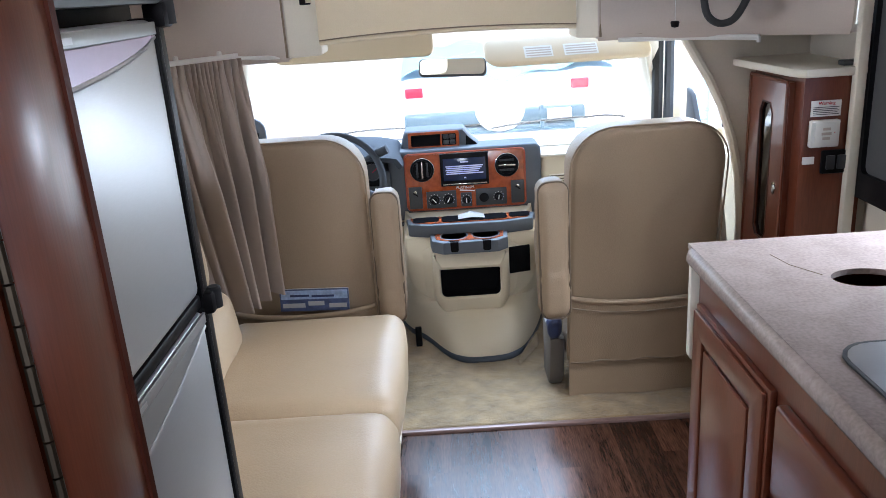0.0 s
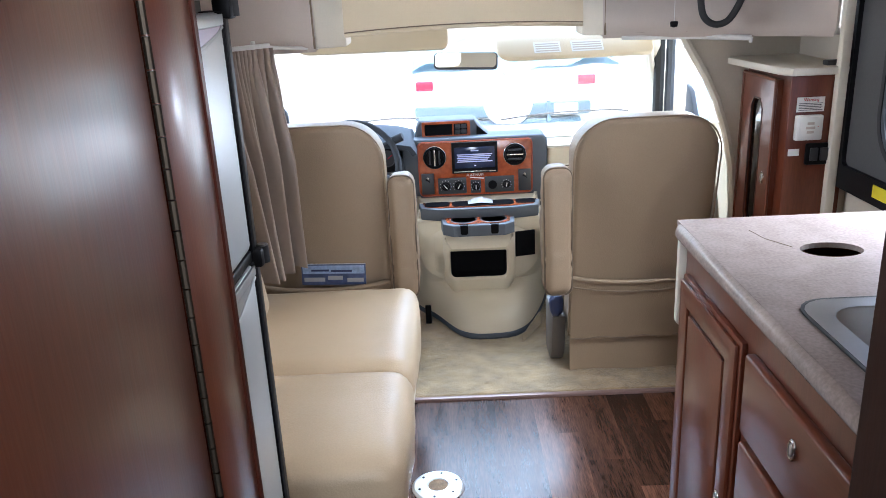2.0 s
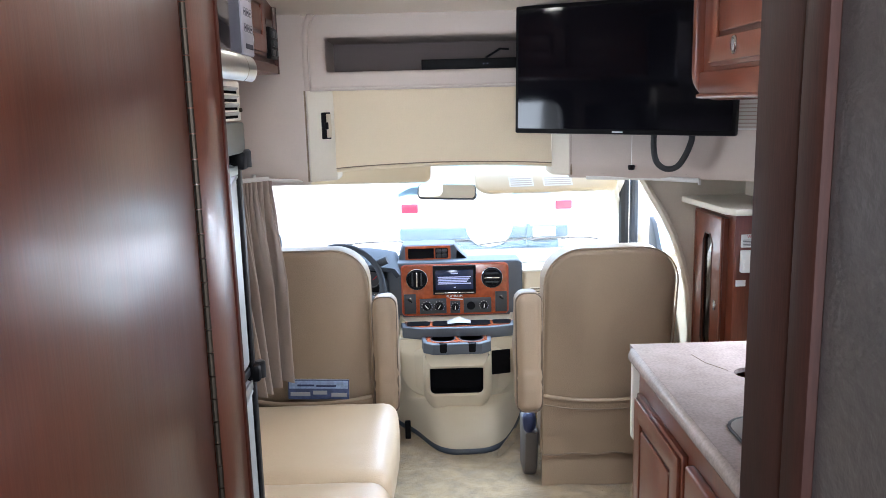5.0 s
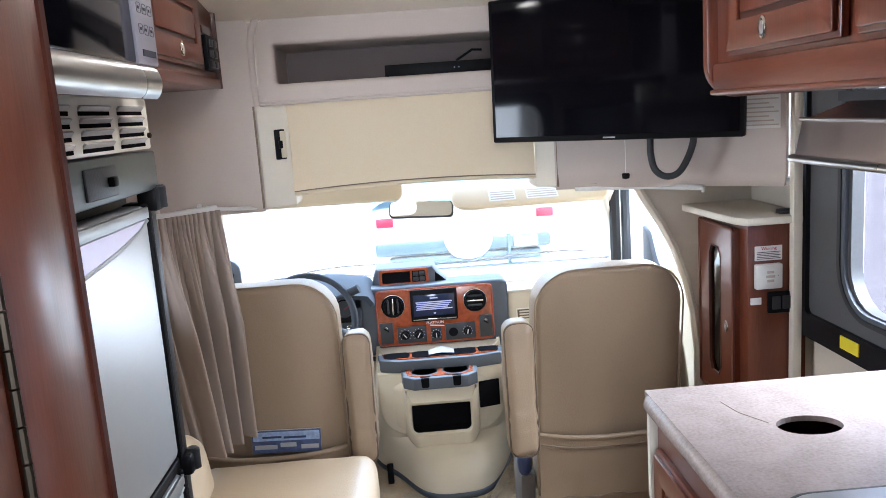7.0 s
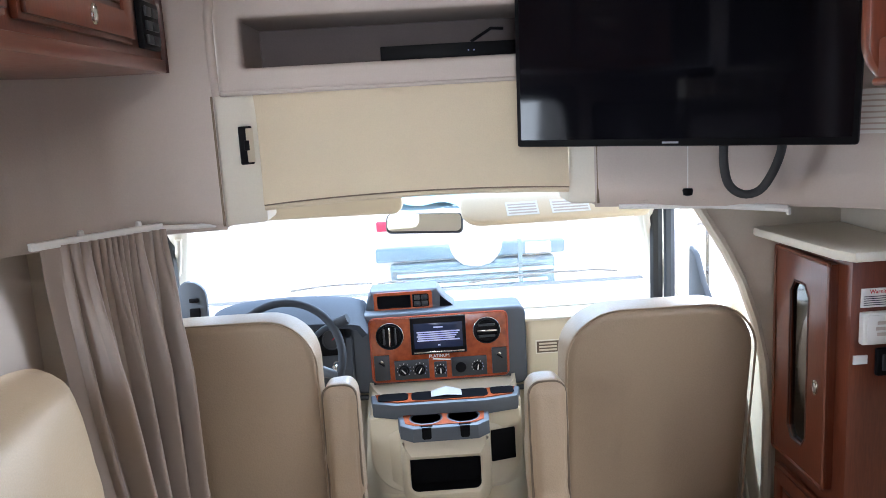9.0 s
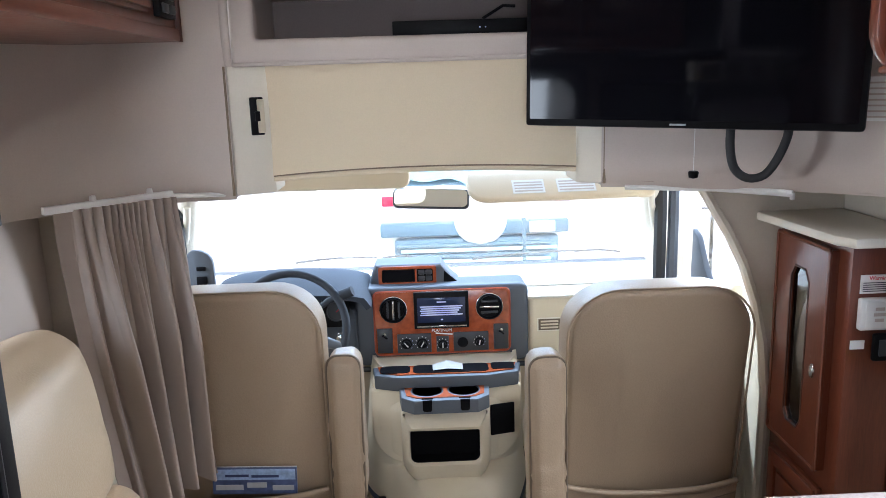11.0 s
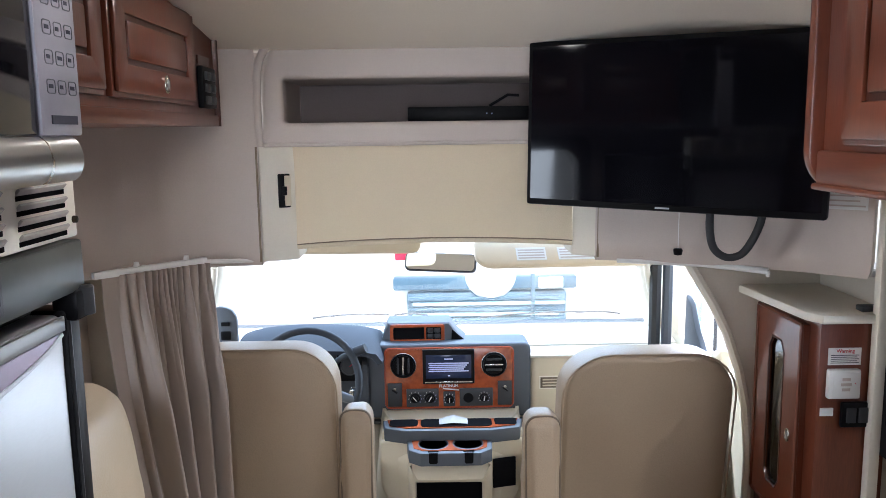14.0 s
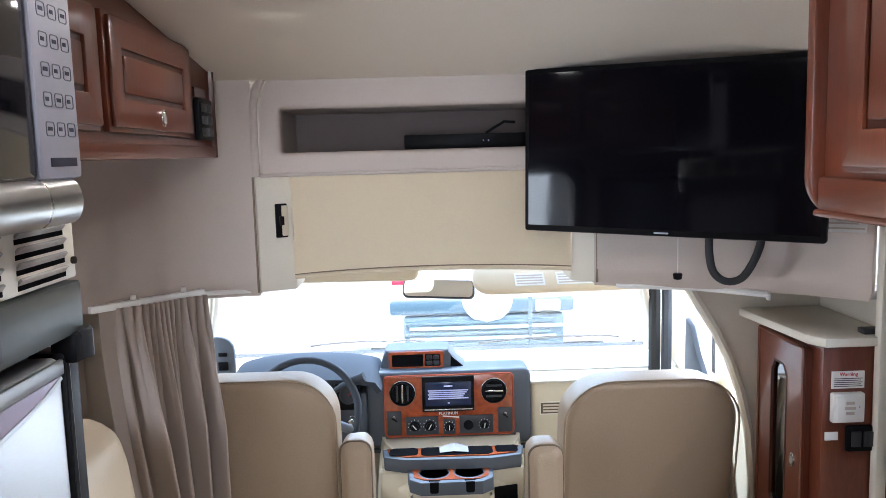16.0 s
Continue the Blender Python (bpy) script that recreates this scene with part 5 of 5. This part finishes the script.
def pierced(outline, holes, depth, at, bevel=0.0):
    """A level plate with holes through it."""
    out = bmesh.new()
    rim = []
    for loop in [outline] + holes:
        vs = [out.verts.new((a, b, at)) for a, b in loop]
        es = [out.edges.new((vs[i], vs[(i + 1) % len(vs)])) for i in range(len(vs))]
        rim += es
    bmesh.ops.triangle_fill(out, use_beauty=True, use_dissolve=False, edges=rim, normal=(0, 0, 1))
    grown = bmesh.ops.extrude_face_region(out, geom=list(out.faces))
    bmesh.ops.translate(out, vec=(0, 0, depth), verts=[v for v in grown["geom"] if isinstance(v, bmesh.types.BMVert)])
    bmesh.ops.recalc_face_normals(out, faces=out.faces)
    if bevel:
        sharp = [e for e in out.edges if e.is_manifold and e.calc_face_angle() > 1.0 and all(v.co.z > at + depth * 0.9 for v in e.verts)]
        bmesh.ops.bevel(out, geom=sharp, offset=bevel, segments=2, affect="EDGES", profile=0.5, clamp_overlap=True)
    return out


face = ring_plate(rounded(-0.088, 0.198, 0.132, 0.385, (0.075, 0.075, 0.004, 0.004), 6), rounded(-0.060, 0.162, 0.208, 0.318, (0.022, 0.022, 0.006, 0.006), 6), 0.15, "y", 2.856)
bmesh.ops.bevel(face, geom=[e for e in face.edges if all(abs(v.co.y - 2.856) < 1e-4 for v in e.verts) and any(abs(f.normal.y) < 0.5 for f in e.link_faces)], offset=0.013, segments=3, affect="EDGES", profile=0.5, clamp_overlap=True)
for v in face.verts:
    k = max(0.0, abs(v.co.x - 0.055) - 0.105) / 0.038
    v.co.y += 0.030 * k * (1 if v.co.y < 2.93 else 0)
    v.co.y += 0.022 * max(0.0, (0.20 - v.co.z) / 0.07) * (1 if v.co.y < 2.93 else 0)
mod = part("cup_module", face, CREAM_PL, con, "cream cup holder module", 40)
part("bin_back", box(-0.07, 0.172, 2.925, 2.935, 0.20, 0.326), BIN, mod, "black bin lining")
part("bin_lining", ring_plate(rounded(-0.0598, 0.1618, 0.2082, 0.3178, (0.022, 0.022, 0.006, 0.006), 6), rounded(-0.058, 0.160, 0.210, 0.316, (0.022, 0.022, 0.006, 0.006), 6), 0.055, "y", 2.870), BIN, mod)
CUPS = (-0.002, 0.117)


def cup_hole(cx):
    """Round hole with a slot towards the coach."""
    loop = [(cx + 0.047 * math.cos(radians(-68 + 316 * i / 26)), 2.922 + 0.047 * math.sin(radians(-68 + 316 * i / 26))) for i in range(27)]
    return loop + [(cx - 0.0176, 2.860), (cx + 0.0176, 2.860)]


cupt = part("cup_tray", pierced([(-0.092, 2.955), (-0.084, 2.880), (-0.044, 2.846), (0.158, 2.846), (0.196, 2.880), (0.202, 2.955), (0.202, 3.04), (-0.092, 3.04)], [cup_hole(c) for c in CUPS], 0.045, 0.385, 0.006), GREY_PL, con, "slate grey cup tray")
part("burl_inlay", pierced([(-0.076, 2.955), (-0.068, 2.890), (-0.036, 2.866), (0.150, 2.866), (0.180, 2.890), (0.186, 2.955), (0.186, 2.99), (-0.076, 2.99)], [[(cx + 0.052 * math.cos(i * math.tau / 28), 2.922 + 0.052 * math.sin(i * math.tau / 28)) for i in range(28)] for cx in CUPS], 0.002, 0.430), DASHWOOD, cupt, "burl inlay")
for cx in CUPS:
    part("cup_ring", lathe([(0.0525, 0.0), (0.0535, 0.002), (0.050, 0.003), (0.0475, 0.0)], (cx, 2.922, 0.4305), "z", 28), DARK_PL, cupt)
    well = lathe([(0.0465, 0.0), (0.044, -0.018), (0.040, -0.030), (0.0, -0.030)], (cx, 2.922, 0.4285), "z", 28)
    bmesh.ops.delete(well, geom=[f for f in well.faces if f.calc_center_median().z > 0.4275], context="FACES_ONLY")
    part("cup_well", well, BIN, cupt, "black cup well", 60)
    part("cup_slot", box(cx - 0.016, cx + 0.016, 2.8535, 2.885, 0.386, 0.4295, 0.002), BIN, cupt, "dark block filling the slot in the cup wall")
    part("slot_mouth", prism([(cx - 0.015, 0.4305), (cx - 0.0145, 0.398), (cx - 0.010, 0.393), (cx + 0.010, 0.393), (cx + 0.0145, 0.398), (cx + 0.015, 0.4305)], 0.004, "y", 2.8445), BIN, cupt)
ut = part("upper_tray", prism([(-0.182, 3.06), (-0.172, 2.985), (-0.10, 2.955), (0.195, 2.95), (0.30, 2.975), (0.318, 3.06)], 0.05, "z", 0.418, 0.007, 2), GREY_PL, con, "slate grey upper tray")
part("tray_burl", prism([(-0.165, 3.05), (-0.155, 2.998), (-0.095, 2.972), (0.19, 2.967), (0.285, 2.988), (0.30, 3.05)], 0.003, "z", 0.4685), DASHWOOD, ut)
# flat black plates on the burl; the shade in the wells put into their colour
part("tray_well_plate", prism(rounded(-0.045, 0.205, 2.976, 3.049, 0.02, 4), 0.002, "z", 0.4715), BIN, ut)
part("tray_well_plate", prism(rounded(-0.155, -0.055, 2.984, 3.049, 0.02, 4), 0.002, "z", 0.4715), BIN, ut)
part("tray_well_plate", prism(rounded(0.215, 0.292, 2.99, 3.049, 0.012, 4), 0.002, "z", 0.4715), BIN, ut)
body = prism(rounded(-0.190, 0.312, 0.165, 0.42, (0.115, 0.115, 0.01, 0.01), 8), 0.115, "y", 2.938, 0.026, 4)
for v in body.verts:
    v.co.y += 0.045 * abs((v.co.x - 0.061) / 0.251) ** 2.5
sb = part("belly", body, CREAM_PL, con, "rounded cream console body", 50)
part("side_bin", moved(box(-0.042, 0.040, -0.003, 0.006, 0.0, 0.105, 0.002), pose(0.245, 2.946, 0.262, 0, 0, 14)), BIN, sb, "flat black plate for the side bin")
solo("folded_paper", sheet(lambda u, v: (0.02 + 0.10 * u, 2.99 + 0.05 * v, 0.475 + 0.016 * (1 - abs(2 * u - 1)) * (0.3 + v * 0.7)), 8, 4, 0.001), PAPERGREY, "folded grey-white paper in the upper tray", "paper")
solo("console_latch", box(-0.172, -0.148, 2.865, 2.885, 0.012, 0.09, 0.004), BLACK, "black engine cover latch", "latch")

# ---- above the windscreen ----
mi = thing("rear_view_mirror", (0.033, 3.10, 0.99), "rear-view mirror on the windscreen", "mirror")
MM = pose(0.033, 3.10, 1.032, -17, 1.5, -9)
part("case", moved(prism(rounded(-0.128, 0.128, -0.034, 0.033, 0.018, 4), 0.022, "y", 0.0, 0.006), MM), DARK_PL, mi)
part("glass", moved(prism(rounded(-0.121, 0.121, -0.028, 0.029, 0.015, 4), 0.002, "y", -0.003), MM), MIRROR, mi, "silvered mirror glass")
part("stalk", tube([(0.033, 3.115, 1.03), (0.035, 3.15, 1.04)], 0.008, 8), DARK_PL, mi)
for cx, label, z in ((0.445, "cream sun visor with printed labels", 1.08), (-0.32, "cream sun visor folded up", 1.15)):
    vz = thing("sun_visor", (cx, 2.97, z - 0.05), label, "sun visor", "sun visors")
    VM = pose(cx, 2.98, z, 38 if cx > 0 else 72, 0, 2 if cx > 0 else -3)
    part("pad", moved(prism(rounded(-0.30, 0.29, -0.065, 0.065, (0.06, 0.03, 0.03, 0.03), 5), 0.022, "z", -0.011, 0.008, 3), VM), PANEL, vz, smooth=60)
    if cx > 0:
        for a, b in ((-0.16, -0.06), (-0.02, 0.10)):
            lb = part("printed_label", moved(box(a, b, -0.045, 0.012, 0.0113, 0.0125), VM), PAPER, vz)
            for i in range(4):
                part("label_bar", moved(box(a + 0.006, b - 0.006, -0.038 + i * 0.012, -0.033 + i * 0.012, 0.0126, 0.0132), VM), LINER, lb)
for a, b in (((-0.50, 0.10), (-0.18, 0.12)), ((-0.16, 0.11), (-0.02, 0.10)), ((0.20, 0.06), (0.62, 0.13)), ((0.60, 0.12), (0.78, 0.11))):
    def on_glass(x, v):
        p = screen_at((x / (0.97 - 0.27 * v) + 1) / 2, v)
        return (p[0], p[1] + 0.012, p[2] + 0.008)
    wp = thing("wiper", on_glass(a[0], a[1]), "thin black windscreen wiper blade", "wiper", "wipers")
    part("blade", tube([on_glass(a[0] + (b[0] - a[0]) * i / 6, a[1] + (b[1] - a[1]) * i / 6 + 0.018 * math.sin(i / 6 * 3.14)) for i in range(7)], 0.0045, 6), RUBBER, wp)
dvd = thing("media_player", (0.10, 2.62, 1.512), "black media player in the overhead shelf", "media player")
part("case", box(-0.055, 0.30, 2.545, 2.72, 1.515, 1.555, 0.003), BLACK, dvd)
for i in range(2):
    part("light", box(0.16 + i * 0.014, 0.163 + i * 0.014, 2.5435, 2.546, 1.534, 1.537), TXT, dvd)
solo("small_aerial", tube([(0.17, 2.56, 1.556), (0.22, 2.55, 1.585), (0.25, 2.55, 1.583)], 0.004, 6), BLACK, "black coiled lead on the media player", "lead")
ch = thing("notice_sheet", (0.95, 2.15, 1.30), "printed notice sheet on the wall panel", "notice")
CM = pose(0.943, 2.136, 1.345, 0, 0, -41)
part("sheet", moved(box(-0.055, 0.055, -0.004, -0.002, -0.045, 0.045), CM), PAPER, ch)
for i in range(7):
    part("text_bar", moved(box(-0.05, 0.05 - 0.012 * (i % 3), -0.0052, -0.004, -0.038 + i * 0.0115, -0.0345 + i * 0.0115), CM), LINER, ch)
cl = thing("ceiling_light", (-0.272, 1.9, ceiling_z(-0.272, 1.9) - 0.03), "round white ceiling light, lit", "ceiling light", "ceiling lights")
zc = ceiling_z(-0.272, 1.9)
part("ring", lathe([(0.062, 0.0), (0.06, -0.012), (0.05, -0.016), (0.048, -0.010)], (-0.272, 1.9, zc + 0.004), "z", 28), WHITE_PL, cl)
part("diffuser", lathe([(0.049, -0.009), (0.03, -0.014), (0.0, -0.016)], (-0.272, 1.9, zc + 0.004), "z", 28), LAMP, cl)
# two lights out of view, the hall one added to brighten the wardrobe wood
for lx, ly in ((0.10, 1.10), (0.0, 0.1)):
    copy_thing(cl, Matrix.Translation((lx, ly, ceiling_z(lx, ly) - 0.03)))
    area_lamp("ceiling_light_beam", (lx, ly, ceiling_z(lx, ly) - 0.03), (lx, ly, 0), 0.09, 0.09, 12.5 if ly > 0.5 else 2.5, (1.0, 0.93, 0.82))
area_lamp("ceiling_light_beam", (-0.272, 1.9, zc - 0.03), (-0.272, 1.9, 0), 0.09, 0.09, 0.7, (1.0, 0.93, 0.82))

# driver door corner with its switches
dc = thing("mirror_switch_panel", (-0.705, 3.0, 0.73), "slate grey door corner with mirror switches", "switch panel")
part("plate", prism(rounded(-0.755, -0.668, 0.73, 0.905, (0.01, 0.01, 0.05, 0.03), 4), 0.02, "y", 3.0, 0.005), GREY_PL, dc)
part("rocker", box(-0.722, -0.692, 2.993, 3.001, 0.838, 0.852, 0.003), BLACK, dc)
part("joystick", box(-0.724, -0.690, 2.993, 3.001, 0.790, 0.820, 0.003), BLACK, dc)
hr = thing("head_restraint_knob", (0.858, 2.62, 0.77), "cream seat belt guide by the door pillar", "belt guide")
part("guide", pillow(0.835, 0.885, 2.58, 2.64, 0.77, 0.835, 0.02, 0.004, 6), CREAM_PL, hr)
part("strap", tube([(0.86, 2.60, 0.775), (0.87, 2.60, 0.45), (0.875, 2.60, 0.05)], 0.012, 6), CREAM_PL, hr)

# table socket in the floor
tp = thing("table_leg_socket", (-0.118, 1.785, 0.0), "round aluminium table leg socket in the floor", "floor socket")
part("flange", lathe([(0.073, 0.0), (0.073, 0.003), (0.066, 0.008), (0.030, 0.010), (0.027, 0.006), (0.0, 0.006)], (-0.118, 1.785, 0.0005), "z", 36), surface("cast_aluminium", (0.66, 0.68, 0.68), 0.35, metal=0.7, vary=0.08, bump=0.03), tp)
part("hole", lathe([(0.027, 0.0), (0.0, 0.0005)], (-0.118, 1.785, 0.0075), "z", 20), surface("rusty_socket", (0.22, 0.15, 0.09), 0.7, vary=0.5, scale=60, grain=200, bump=0.3), tp)
for i in range(6):
    a = radians(60 * i + 20)
    part("screw", lathe([(0.004, 0), (0.003, 0.002), (0.0, 0.002)], (-0.118 + 0.054 * math.cos(a), 1.785 + 0.054 * math.sin(a), 0.0095), "z", 8), DARK_PL, tp)

# ---- outside ----
structure("ground", box(-900, 900, -900, 900, -0.95, -0.85), ASPHALT, "pale sunlit gravel lot")
tl = thing("parked_trailer", (0.48, 7.4, -0.85), "white parked trailer with red lamps and a round cover", "trailer")
part("body", box(-0.85, 1.85, 6.8, 9.5, -0.10, 0.60, 0.05), VANWHITE, tl)
part("tarpaulin", sheet(lambda u, v: (-0.34 + 1.78 * u, 6.78 + 1.6 * v, 0.62 + 0.05 * math.sin(u * 9) * (1 - v) + 0.14 * math.sin(v * 1.5) + 0.03 * math.sin(u * 23)), 30, 10, 0.01), BLUE, tl, "blue tarpaulin", 60)
for x in (-0.237, 1.153):
    part("tail_lamp", box(x - 0.075, x + 0.075, 6.77, 6.80, 0.44, 0.52, 0.01), RED, tl, "red tail lamp")
part("wheel_cover", lathe([(0.21, 0.0), (0.21, -0.10), (0.18, -0.14), (0.0, -0.15)], (0.47, 6.78, 0.33), "y", 36), VANWHITE, tl, "round white wheel cover")
part("bumper", box(-0.33, 1.18, 6.68, 6.80, 0.20, 0.31, 0.02), BLUEGREY, tl, "blue-grey bumper")
part("step_bar", box(-0.22, 1.10, 6.70, 6.80, -0.10, 0.18, 0.03), BLUEGREY, tl)
for i in range(5):
    part("grille_bar", box(-0.20 + 0.03 * (i % 2), 1.08 - 0.05 * (i % 3), 6.660, 6.70, -0.06 + i * 0.045, -0.035 + i * 0.045, 0.006), BLUE if i % 2 else BLUEGREY, tl)
part("plate", box(0.86, 1.06, 6.655, 6.68, 0.215, 0.30, 0.004), VANWHITE, tl)
part("ladder_rail", box(0.80, 0.83, 6.66, 6.70, -0.08, 0.33), BLUEGREY, tl)
part("chassis", box(-0.5, 1.5, 7.0, 9.2, -0.55, -0.10, 0.03), DARK_PL, tl)
for x in (-0.6, 1.45):
    part("wheel", lathe([(0.32, 0), (0.34, 0.04), (0.34, 0.18), (0.32, 0.22), (0.0, 0.2)], (x, 8.4, -0.52), "x", 24), RUBBER, tl)
drum = thing("blue_drum", (1.83, 6.0, -0.85), "tall blue plastic drum", "drum")
part("shell", lathe([(0.0, 0.0), (0.13, 0.0), (0.14, 0.05), (0.14, 1.3), (0.12, 1.42), (0.0, 1.43)], (1.83, 6.0, -0.85), "z", 20), BLUE, drum)
rail = thing("metal_rack", (2.2, 7.0, -0.85), "low rusty metal rack", "rack")
for x in (1.75, 2.1, 2.45):
    part("post", tube([(x, 7.0, -0.85), (x, 7.0, 0.42)], 0.015, 6), BRASS, rail)
for z in (0.3, 0.42):
    part("bar", tube([(1.7, 7.0, z), (2.5, 7.0, z)], 0.012, 6), BRASS, rail)

# ---- carpet and planks ----
def pile(u, v):
    x, y = -0.94 + 1.88 * u, 2.272 + 1.0 * v
    z = 0.010 + 0.002 * noise.noise((x * 22, y * 22, 1)) + 0.003 * noise.noise((x * 130, y * 130, 3)) - (0.008 if v < 0.004 else 0)
    return x, y, z


structure("carpet", sheet(pile, 220, 120), CARPET, "worn beige plush carpet in the cab", 80)
structure("trim_carpet_edge", box(-0.93, 0.93, 2.258, 2.276, -0.004, 0.010, 0.003), TRIMSTRIP, "mauve metal carpet edge strip")
tuft = bmesh.new()
rnd = random.Random(4)
for i in range(14000):
    x, y = rnd.uniform(-0.22, 0.95), 2.275 + rnd.random() ** 1.4 * 0.72
    h, a = rnd.uniform(0.002, 0.005), rnd.uniform(0, 6.28)
    dx, dy = 0.0022 * math.cos(a), 0.0022 * math.sin(a)
    lx, ly = rnd.uniform(-0.005, 0.005), rnd.uniform(-0.005, 0.005)
    tuft.faces.new([tuft.verts.new(p) for p in ((x - dx, y - dy, 0.006), (x + dx, y + dy, 0.006), (x + lx, y + ly, 0.008 + h))])
solo("carpet_pile", tuft, CARPET, "loose beige carpet tufts", "carpet", "", "stuff", 0)
solo("carpet_flap", sheet(lambda u, v: (0.20 + 0.085 * u, 2.655 + 0.16 * u + 0.03 * v, 0.012 + 0.030 * v * (0.4 + u)), 8, 5, 0.006), CARPET, "turned-up carpet corner by the engine cover", "carpet")

PW = 0.124
cols = int(2.1 / PW)
rnd = random.Random(11)
meshes = {}
for c in range(cols + 1):
    x = -1.05 + c * PW
    if x + PW > 1.06 or x < -0.35:
        continue
    y = 2.256
    y -= rnd.uniform(0.15, 0.5)
    top_y = 2.256
    while top_y > 0.2:
        ln = round(top_y - max(y, 0.2), 2)
        if ln < 0.03:
            break
        key = ln
        if key not in meshes:
            b = box(0.00005, PW - 0.00005, 0.00005, ln - 0.00005, -0.0058, 0.0)
            me = bpy.data.meshes.new("plank")
            b.to_mesh(me)
            b.free()
            me.materials.append(WALNUT)
            meshes[key] = me
        ob = new("plank", meshes[key])
        ob.parent = subfloor
        ob.location = Vector((x, top_y - ln, 0.0)) - subfloor.location
        top_y = round(top_y - ln, 4)
        y = top_y - rnd.uniform(0.32, 0.62)
